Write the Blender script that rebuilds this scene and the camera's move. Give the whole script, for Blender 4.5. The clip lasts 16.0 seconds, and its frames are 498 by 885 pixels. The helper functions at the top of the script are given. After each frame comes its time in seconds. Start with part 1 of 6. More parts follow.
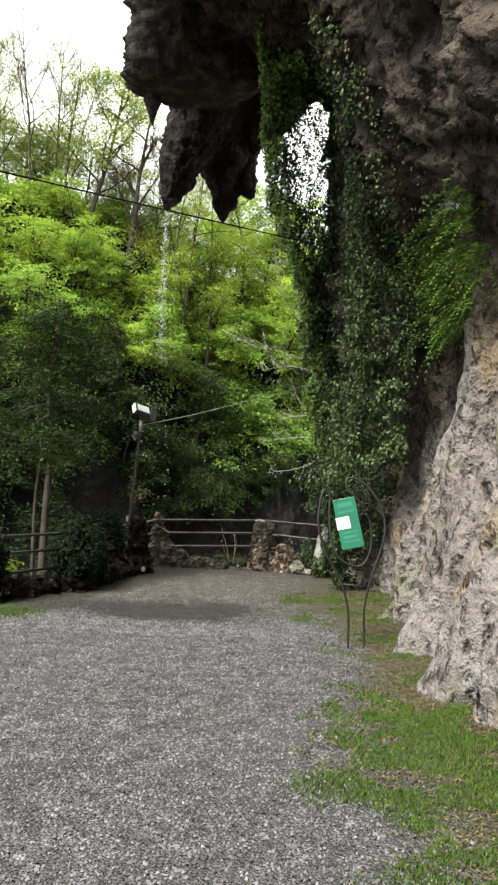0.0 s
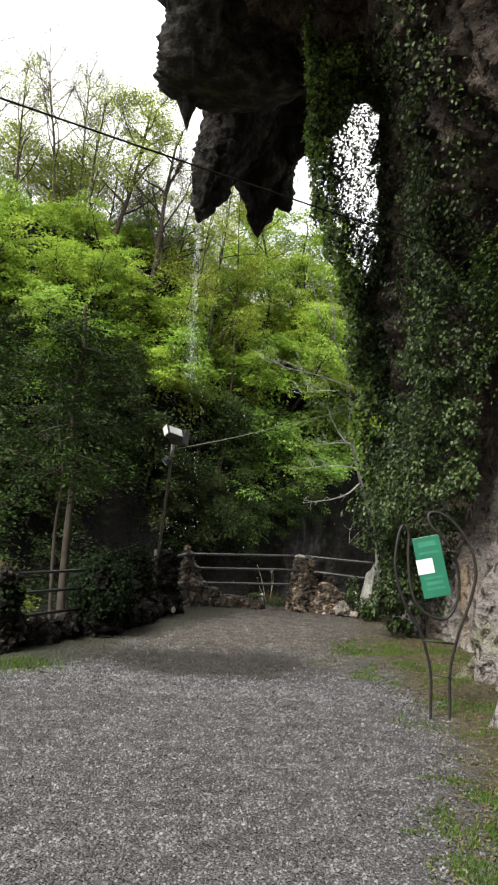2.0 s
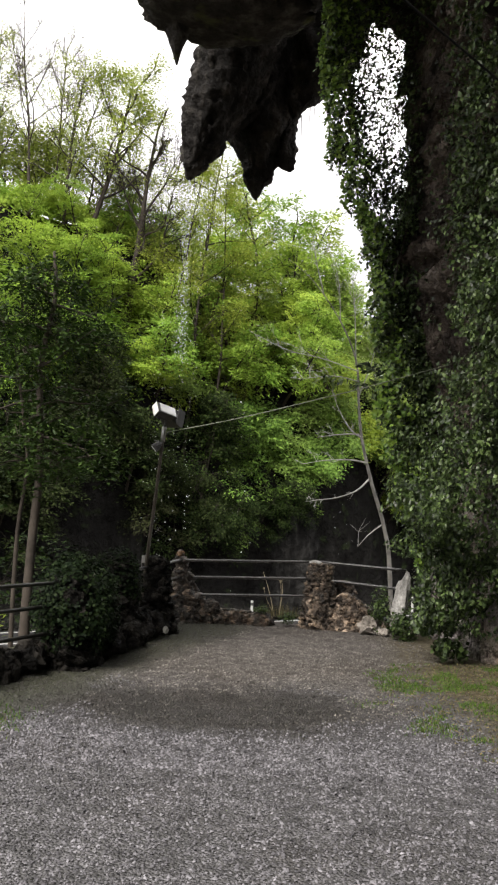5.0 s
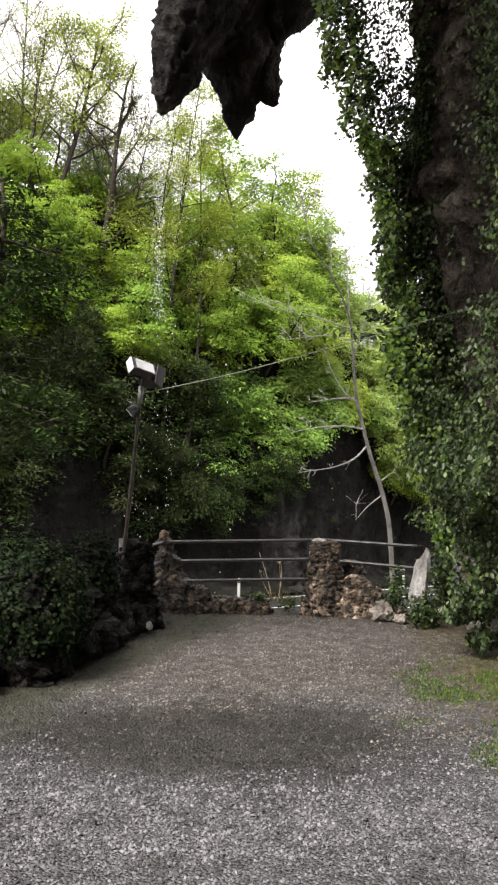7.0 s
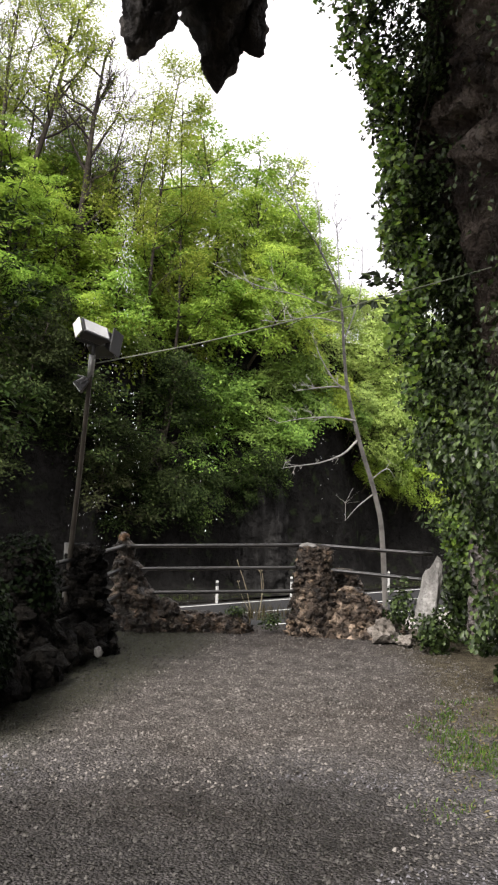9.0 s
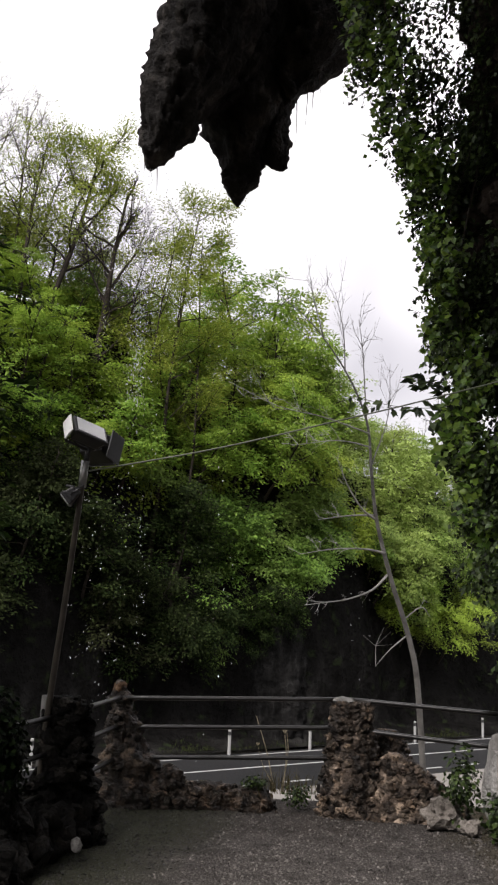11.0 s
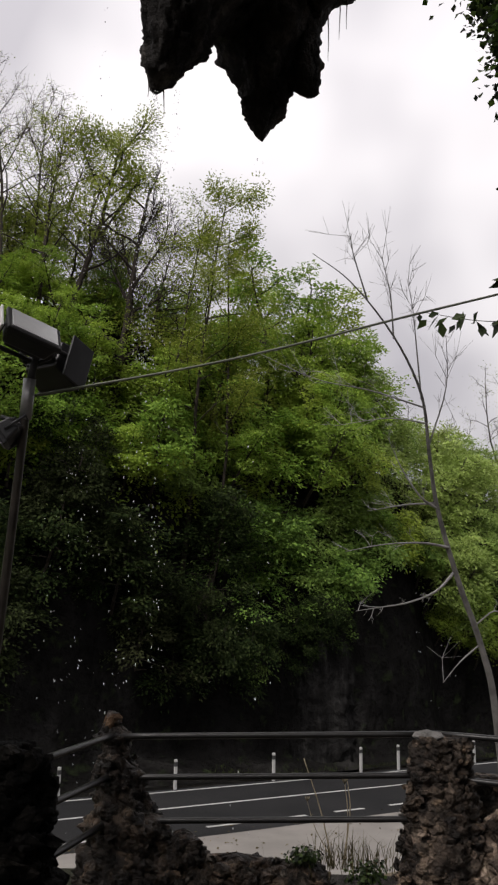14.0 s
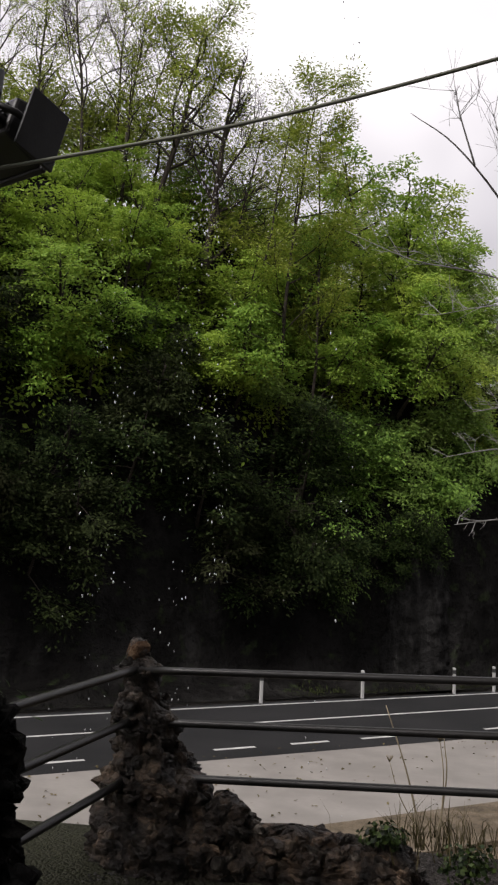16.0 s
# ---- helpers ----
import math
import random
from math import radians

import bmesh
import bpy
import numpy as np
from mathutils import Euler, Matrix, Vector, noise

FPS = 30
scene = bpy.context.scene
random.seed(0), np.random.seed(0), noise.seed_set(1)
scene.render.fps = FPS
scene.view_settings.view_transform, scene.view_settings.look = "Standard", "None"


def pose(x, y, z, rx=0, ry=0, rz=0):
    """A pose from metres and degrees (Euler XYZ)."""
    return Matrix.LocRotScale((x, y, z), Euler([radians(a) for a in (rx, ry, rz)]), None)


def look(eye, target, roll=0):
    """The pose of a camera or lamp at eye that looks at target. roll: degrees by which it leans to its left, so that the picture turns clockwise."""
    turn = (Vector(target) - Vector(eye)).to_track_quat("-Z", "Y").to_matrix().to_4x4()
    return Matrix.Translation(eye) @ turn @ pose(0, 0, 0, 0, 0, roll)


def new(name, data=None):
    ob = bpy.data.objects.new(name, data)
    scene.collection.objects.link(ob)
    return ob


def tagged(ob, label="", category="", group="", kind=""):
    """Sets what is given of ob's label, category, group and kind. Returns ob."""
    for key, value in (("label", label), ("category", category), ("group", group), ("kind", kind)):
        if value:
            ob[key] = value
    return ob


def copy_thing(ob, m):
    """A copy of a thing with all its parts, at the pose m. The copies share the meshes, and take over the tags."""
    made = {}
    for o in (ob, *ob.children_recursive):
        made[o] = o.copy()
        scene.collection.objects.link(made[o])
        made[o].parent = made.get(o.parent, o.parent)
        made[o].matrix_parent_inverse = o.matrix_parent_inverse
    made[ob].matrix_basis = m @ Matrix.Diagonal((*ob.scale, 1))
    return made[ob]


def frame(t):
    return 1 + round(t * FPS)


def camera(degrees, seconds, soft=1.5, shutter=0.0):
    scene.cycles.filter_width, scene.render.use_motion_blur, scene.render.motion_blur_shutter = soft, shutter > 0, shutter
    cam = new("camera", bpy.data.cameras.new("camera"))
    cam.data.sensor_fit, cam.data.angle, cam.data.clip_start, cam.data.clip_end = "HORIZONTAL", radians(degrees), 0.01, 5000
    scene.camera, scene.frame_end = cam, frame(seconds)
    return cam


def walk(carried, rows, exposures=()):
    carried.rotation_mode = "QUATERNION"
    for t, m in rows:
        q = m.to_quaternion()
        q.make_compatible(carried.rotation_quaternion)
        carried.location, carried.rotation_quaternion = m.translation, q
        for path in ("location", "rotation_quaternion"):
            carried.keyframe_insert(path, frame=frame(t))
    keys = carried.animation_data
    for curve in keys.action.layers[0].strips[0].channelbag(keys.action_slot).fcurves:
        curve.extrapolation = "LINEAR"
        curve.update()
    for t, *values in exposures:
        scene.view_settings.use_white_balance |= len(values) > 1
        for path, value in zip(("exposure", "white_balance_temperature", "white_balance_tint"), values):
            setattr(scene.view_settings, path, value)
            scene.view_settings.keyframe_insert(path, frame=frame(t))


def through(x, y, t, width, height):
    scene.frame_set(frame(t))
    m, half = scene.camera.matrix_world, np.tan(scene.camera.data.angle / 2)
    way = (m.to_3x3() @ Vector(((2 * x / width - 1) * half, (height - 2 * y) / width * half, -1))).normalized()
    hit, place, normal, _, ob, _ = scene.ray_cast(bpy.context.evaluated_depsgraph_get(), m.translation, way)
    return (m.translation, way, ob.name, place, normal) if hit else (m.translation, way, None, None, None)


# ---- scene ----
cam = camera(32.4, 16.0, soft=2.3)
PATH = [
    (0, (-0.062, -0.174, 1.736), (-0.052, 1.824, 1.83), 2.3),
    (0.5, (-0.141, 0.166, 1.733), (-0.181, 2.165, 1.76), 2.6),
    (1, (-0.293, 0.548, 1.754), (-0.335, 2.548, 1.784), 2.4),
    (1.5, (-0.394, 0.958, 1.742), (-0.437, 2.955, 1.849), 2.6),
    (2, (-0.484, 1.363, 1.753), (-0.517, 3.356, 1.913), 3.0),
    (2.5, (-0.613, 1.824, 1.715), (-0.623, 3.816, 1.891), 3.1),
    (3, (-0.654, 2.291, 1.699), (-0.656, 4.282, 1.882), 3.0),
    (3.5, (-0.701, 2.696, 1.701), (-0.706, 4.687, 1.89), 3.1),
    (4, (-0.835, 3.16, 1.667), (-0.837, 5.151, 1.859), 3.1),
    (4.2, (-0.854, 3.326, 1.66), (-0.856, 5.316, 1.851), 3.1),
    (6.5, (-0.998, 5.325, 1.608), (-0.942, 7.32, 1.727), 1.4),
    (7, (-1.039, 5.775, 1.615), (-0.977, 7.77, 1.729), 1.2),
    (7.5, (-0.968, 6.225, 1.603), (-0.893, 8.22, 1.715), 1.2),
    (8, (-0.931, 6.704, 1.573), (-0.85, 8.7, 1.682), 1.4),
    (8.2, (-0.94, 6.91, 1.577), (-0.844, 8.905, 1.686), 1.4),
    (10.3, (-0.89, 8.647, 1.571), (-0.789, 10.637, 1.744), 1.9),
    (10.5, (-0.896, 8.799, 1.588), (-0.81, 10.781, 1.841), 2.1),
    (11, (-0.93, 9.128, 1.583), (-0.872, 11.081, 2.009), 2.4),
    (11.5, (-0.997, 9.531, 1.591), (-0.939, 11.479, 2.042), 2.2),
    (12, (-0.973, 9.944, 1.581), (-0.948, 11.893, 2.03), 2.4),
    (12.5, (-0.983, 10.336, 1.572), (-1.0, 12.284, 2.025), 2.9),
    (13, (-0.999, 10.741, 1.583), (-1.006, 12.685, 2.052), 1.9),
    (13.5, (-0.896, 11.154, 1.565), (-0.926, 13.099, 2.03), 1.2),
    (14, (-0.824, 11.549, 1.526), (-0.852, 13.495, 1.985), 1.2),
    (14.5, (-0.79, 11.959, 1.534), (-0.815, 13.906, 1.991), 0.8),
    (15, (-0.714, 12.376, 1.528), (-0.828, 14.324, 1.967), 0.9),
    (15.5, (-0.683, 12.761, 1.494), (-0.884, 14.715, 1.869), 1.6),
    (16, (-0.692, 13.139, 1.517), (-0.935, 15.106, 1.781), 2.5),
]
EXPOSURES = [(0.0, 1.9, 6800, 3), (1.0, 1.7, 6800, 4), (2.5, 1.5, 6750, 7), (4.0, 1.38, 6750, 9), (7.0, 1.8, 6750, 12), (8.0, 1.8, 6750, 12),
             (10.3, 1.06, 6550, 15), (11.0, 0.7, 6550, 15), (11.7, 0.45, 6550, 15), (12.5, 0.1, 6600, 15), (14.0, 0.1, 6600, 15), (16.0, 0.32, 6600, 16)]
walk(cam, [(t, look(eye, target, roll)) for t, eye, target, roll in PATH], EXPOSURES)

# ---- sky and sun: a bright overcast day ----
world = bpy.data.worlds.new("overcast_sky")
scene.world = world
world.use_nodes = True
wn, wl = world.node_tree.nodes, world.node_tree.links
wn.clear()
sky = wn.new("ShaderNodeTexSky")
sky.sky_type, sky.sun_disc = "NISHITA", False
sky.sun_elevation, sky.sun_rotation = radians(50), radians(217)
coords = wn.new("ShaderNodeTexCoord")
cloud = wn.new("ShaderNodeTexNoise")
cloud.inputs["Scale"].default_value, cloud.inputs["Detail"].default_value = 2.6, 3.0
cloud_ramp = wn.new("ShaderNodeValToRGB")
cloud_ramp.color_ramp.elements[0].position, cloud_ramp.color_ramp.elements[0].color = 0.4, (5.7, 5.6, 5.8, 1)
cloud_ramp.color_ramp.elements[1].position, cloud_ramp.color_ramp.elements[1].color = 0.6, (9.5, 9.4, 9.35, 1)
blend = wn.new("ShaderNodeMix")
blend.data_type = "RGBA"
blend.inputs["Factor"].default_value = 0.9
back = wn.new("ShaderNodeBackground")
back.inputs["Strength"].default_value = 0.086
wout = wn.new("ShaderNodeOutputWorld")
wl.new(coords.outputs["Generated"], cloud.inputs["Vector"])
wl.new(cloud.outputs["Fac"], cloud_ramp.inputs["Fac"])
wl.new(sky.outputs["Color"], blend.inputs["A"])
wl.new(cloud_ramp.outputs["Color"], blend.inputs["B"])
# an overcast sky is brighter overhead than at the horizon
up = wn.new("ShaderNodeSeparateXYZ")
height = wn.new("ShaderNodeMapRange")
height.inputs["From Min"].default_value, height.inputs["From Max"].default_value = 0.0, 1.0
height.inputs["To Min"].default_value, height.inputs["To Max"].default_value = 0.7, 1.8
rise = wn.new("ShaderNodeMix")
rise.data_type, rise.blend_type = "RGBA", "MULTIPLY"
rise.inputs["Factor"].default_value = 1.0
wl.new(coords.outputs["Generated"], up.inputs[0])
wl.new(up.outputs["Z"], height.inputs["Value"])
wl.new(blend.outputs["Result"], rise.inputs["A"])
wl.new(height.outputs["Result"], rise.inputs["B"])
wl.new(rise.outputs["Result"], back.inputs["Color"])
wl.new(back.outputs["Background"], wout.inputs["Surface"])

sun_data = bpy.data.lights.new("sun", "SUN")
sun_data.energy, sun_data.angle, sun_data.color = 3.4, radians(25), (1.0, 0.97, 0.92)
sun = new("sun", sun_data)
sun.matrix_world = look((-26, -20.5, 51), (0, 14, 0))


# ---- materials ----
class Shade:
    """A small builder for procedural node materials."""

    def __init__(self, name, rough=0.8, metal=0.0, spec=0.4):
        self.mat = bpy.data.materials.new(name)
        self.mat.use_nodes = True
        self.n, self.l = self.mat.node_tree.nodes, self.mat.node_tree.links
        self.bsdf = self.n["Principled BSDF"]
        self.bsdf.inputs["Roughness"].default_value = rough
        self.bsdf.inputs["Metallic"].default_value = metal
        self.bsdf.inputs["Specular IOR Level"].default_value = spec
        self.where = self.n.new("ShaderNodeTexCoord").outputs["Object"]
        self.place = self.n.new("ShaderNodeNewGeometry")

    def noise(self, scale, detail=4.0, stretch=None, rough=0.55, world=False):
        tex = self.n.new("ShaderNodeTexNoise")
        tex.inputs["Scale"].default_value, tex.inputs["Detail"].default_value = scale, detail
        tex.inputs["Roughness"].default_value = rough
        src = self.place.outputs["Position"] if world else self.where
        if stretch:
            m = self.n.new("ShaderNodeMapping")
            m.inputs["Scale"].default_value = stretch
            self.l.new(src, m.inputs["Vector"])
            src = m.outputs["Vector"]
        self.l.new(src, tex.inputs["Vector"])
        return tex.outputs["Fac"]

    def voronoi(self, scale, feature="F1", world=True, out="Distance"):
        tex = self.n.new("ShaderNodeTexVoronoi")
        tex.feature = feature
        tex.inputs["Scale"].default_value = scale
        self.l.new(self.place.outputs["Position"] if world else self.where, tex.inputs["Vector"])
        return tex.outputs[out]

    def ramp(self, fac, *stops):
        r = self.n.new("ShaderNodeValToRGB")
        e = r.color_ramp.elements
        while len(e) < len(stops):
            e.new(0.5)
        for el, (p, c) in zip(e, stops):
            el.position = p
            el.color = (c, c, c, 1) if isinstance(c, (int, float)) else (*c, 1)
        self.l.new(fac, r.inputs["Fac"])
        return r.outputs["Color"]

    def mix(self, fac, a, b, kind="MIX"):
        m = self.n.new("ShaderNodeMix")
        m.data_type, m.blend_type = "RGBA", kind
        for sock, v in ((m.inputs["Factor"], fac), (m.inputs["A"], a), (m.inputs["B"], b)):
            if hasattr(v, "node"):
                self.l.new(v, sock)
            elif isinstance(v, (int, float)):
                sock.default_value = v if sock.type == "VALUE" else (v, v, v, 1)
            else:
                sock.default_value = (*v, 1)
        return m.outputs["Result"]

    def z(self, low, high):
        sep = self.n.new("ShaderNodeSeparateXYZ")
        self.l.new(self.place.outputs["Position"], sep.inputs[0])
        rng = self.n.new("ShaderNodeMapRange")
        rng.inputs["From Min"].default_value, rng.inputs["From Max"].default_value = low, high
        self.l.new(sep.outputs["Z"], rng.inputs["Value"])
        return rng.outputs["Result"]

    def add(self, a, b, weight=1.0):
        m = self.n.new("ShaderNodeMath")
        m.operation = "MULTIPLY_ADD"
        self.l.new(b, m.inputs[0])
        m.inputs[1].default_value = weight
        self.l.new(a, m.inputs[2])
        return m.outputs["Value"]

    def island(self):
        return self.place.outputs["Random Per Island"]

    def each(self):
        return self.n.new("ShaderNodeObjectInfo").outputs["Random"]

    def color(self, sock):
        self.l.new(sock, self.bsdf.inputs["Base Color"])
        return self

    def rough(self, sock):
        self.l.new(sock, self.bsdf.inputs["Roughness"])
        return self

    def bump(self, sock, strength=0.5, dist=0.02):
        b = self.n.new("ShaderNodeBump")
        b.inputs["Strength"].default_value, b.inputs["Distance"].default_value = strength, dist
        self.l.new(sock, b.inputs["Height"])
        self.l.new(b.outputs["Normal"], self.bsdf.inputs["Normal"])
        return self

    def leafy(self, through=0.35):
        """Lets part of the light through, as leaves do."""
        t = self.n.new("ShaderNodeBsdfTranslucent")
        m = self.n.new("ShaderNodeMixShader")
        m.inputs[0].default_value = through
        src = self.bsdf.inputs["Base Color"].links[0].from_socket
        self.l.new(src, t.inputs["Color"])
        self.l.new(self.bsdf.outputs[0], m.inputs[1])
        self.l.new(t.outputs[0], m.inputs[2])
        self.l.new(m.outputs[0], self.n["Material Output"].inputs["Surface"])
        return self


def leaf_material(name, dark, mid, light, through=0.35, rough=0.55, spec=0.14, tree_tint=None):
    s = Shade(name, rough, 0, spec)
    c = s.ramp(s.island(), (0.0, dark), (0.5, mid), (1.0, light))
    if tree_tint:
        c = s.mix(s.ramp(s.each(), (0.3, 0.0), (1.0, 1.0)), c, s.mix(0.6, c, tree_tint), "MIX")
        c = s.mix(1.0, c, s.ramp(s.each(), (0.0, 0.8), (0.22, 1.12), (0.45, 0.85), (0.7, 1.18), (1.0, 0.95)), "MULTIPLY")
    c = s.mix(s.ramp(s.noise(0.35, 2, world=True), (0.35, 0.0), (0.65, 1.0)), c, s.mix(1.0, c, (0.75, 0.8, 0.7), "MULTIPLY"))
    return s.color(c).leafy(through).mat


def rock_material(name, stops, scale=1.2, grain=22, bump=0.8, dist=0.05, rough=0.85, moss=None, stretch=(1, 1, 0.45), tones=None, spec=0.1, blocks=None):
    s = Shade(name, rough, 0, spec)
    big = s.noise(scale, 6, stretch, 0.62, world=True)
    c = s.ramp(big, *stops)
    fine = s.noise(grain, 5, None, 0.65, world=True)
    c = s.mix(s.ramp(fine, (0.3, 0.55), (0.5, 1.0), (0.8, 1.25)), (0, 0, 0), c)
    pits = s.voronoi(grain * 0.35)
    c = s.mix(s.ramp(pits, (0.0, 0.45), (0.16, 0.0)), c, s.mix(1.0, c, (0.25, 0.22, 0.2), "MULTIPLY"))
    if blocks:
        cell = s.n.new("ShaderNodeTexVoronoi")
        cell.inputs["Scale"].default_value = blocks
        warp = s.n.new("ShaderNodeVectorMath")
        warp.operation = "MULTIPLY_ADD"
        tw = s.n.new("ShaderNodeTexNoise")
        tw.inputs["Scale"].default_value = 9.0
        s.l.new(s.place.outputs["Position"], tw.inputs["Vector"])
        s.l.new(tw.outputs["Color"], warp.inputs[0])
        warp.inputs[1].default_value = (0.12, 0.12, 0.2)
        s.l.new(s.place.outputs["Position"], warp.inputs[2])
        s.l.new(warp.outputs["Vector"], cell.inputs["Vector"])
        c = s.mix(1.0, c, s.ramp(cell.outputs["Color"], (0.15, (0.45, 0.42, 0.4)), (0.45, (1.0, 0.97, 0.92)), (0.62, (1.4, 1.28, 1.15)), (0.75, (2.1, 2.0, 1.9))), "MULTIPLY")
        crack = s.ramp(cell.outputs["Distance"], (0.3, 1.0), (0.75, 0.0))
    if tones:
        c = s.mix(1.0, c, s.ramp(s.each(), *tones), "MULTIPLY")
    if moss:
        c = s.mix(s.ramp(s.noise(1.7, 5, world=True), (0.58, 0.0), (0.72, 0.8)), c, moss)
    h = s.add(s.add(fine, big, 1.6), pits, 0.7)
    if blocks:
        h = s.add(h, crack, 1.2)
    return s.color(c).bump(h, bump, dist).mat


ROCK_DARK = rock_material("dark_tufa", [(0.25, (0.006, 0.0056, 0.0055)), (0.52, (0.017, 0.0155, 0.0145)), (0.74, (0.075, 0.068, 0.06))], 3.0, 20, 1.0, 0.1,
                          stretch=(1, 1, 0.3))
ROCK_BULGE = rock_material("grey_mossy_tufa", [(0.25, (0.01, 0.0095, 0.009)), (0.5, (0.03, 0.028, 0.026)), (0.75, (0.11, 0.104, 0.096))], 3.0, 14, 1.0, 0.12, moss=(0.09, 0.1, 0.035), stretch=(1, 1, 0.7))
ROCK_PILLAR = rock_material("stacked_tufa", [(0.28, (0.009, 0.0077, 0.0068)), (0.5, (0.034, 0.028, 0.0235)), (0.72, (0.2, 0.173, 0.147))], 6.0, 45, 1.0, 0.04, rough=0.6, spec=0.3,
                            stretch=(1, 1, 1), tones=[(0.0, (0.7, 0.66, 0.62)), (0.4, (1.2, 1.12, 1.05)), (0.7, (1.5, 1.32, 1.12)), (0.85, (1.7, 1.6, 1.5)), (1.0, (2.6, 2.5, 2.4))], blocks=13)
# darker copy of stacked_tufa: wet, with the shade put into its colour
ROCK_WET_SHADED = rock_material("wet_stacked_tufa", [(0.28, (0.005, 0.0043, 0.0038)), (0.5, (0.018, 0.0146, 0.012)), (0.74, (0.13, 0.108, 0.088))], 6.0, 45, 1.0, 0.04, rough=0.45, spec=0.4,
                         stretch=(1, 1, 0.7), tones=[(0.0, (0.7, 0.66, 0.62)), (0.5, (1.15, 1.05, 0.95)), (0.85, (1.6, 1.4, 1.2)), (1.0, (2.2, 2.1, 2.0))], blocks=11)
# grey stone darkened: the shade along the left fence is in its colour
ROCK_GREY_SHADED = rock_material("grey_rubble", [(0.25, (0.0032, 0.0032, 0.003)), (0.5, (0.0085, 0.0083, 0.0078)), (0.8, (0.034, 0.033, 0.031))], 6.0, 50, 1.0, 0.035,
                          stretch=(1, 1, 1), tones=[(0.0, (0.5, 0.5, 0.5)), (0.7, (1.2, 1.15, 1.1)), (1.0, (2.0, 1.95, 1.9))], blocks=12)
ROCK_RUBBLE = rock_material("pale_edged_rubble", [(0.3, (0.007, 0.0065, 0.006)), (0.5, (0.035, 0.032, 0.029)), (0.72, (0.2, 0.188, 0.17))], 8.0, 45, 1.0, 0.035, stretch=(1, 1, 1), blocks=12)
ROCK_OCHRE = rock_material("ochre_tufa", [(0.3, (0.03, 0.019, 0.012)), (0.5, (0.11, 0.066, 0.04)), (0.75, (0.3, 0.22, 0.15))], 14.0, 50, 1.0, 0.03, stretch=(1, 1, 1))
ROCK_PALE = rock_material("weathered_grey_boulder", [(0.25, (0.08, 0.07, 0.06)), (0.5, (0.21, 0.188, 0.165)), (0.8, (0.38, 0.35, 0.315))], 5.0, 45, 1.0, 0.03, stretch=(1, 1, 1))
ROCK_WHITE = rock_material("pale_limestone", [(0.25, (0.1, 0.096, 0.09)), (0.5, (0.25, 0.243, 0.23)), (0.75, (0.44, 0.43, 0.41))], 4.0, 35, 1.0, 0.03)
# rock kept near black: the deep shade on the face is put into its colour
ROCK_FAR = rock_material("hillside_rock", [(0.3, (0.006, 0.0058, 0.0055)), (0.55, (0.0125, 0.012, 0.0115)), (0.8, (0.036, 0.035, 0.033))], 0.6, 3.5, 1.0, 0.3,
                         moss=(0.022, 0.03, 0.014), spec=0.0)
ROCK_STREAK = rock_material("streaked_far_rock", [(0.4, (0.009, 0.0088, 0.0085)), (0.6, (0.02, 0.0196, 0.019)), (0.8, (0.065, 0.063, 0.059))], 3.2, 9, 1.0, 0.1, stretch=(1, 1, 0.16), spec=0.02)


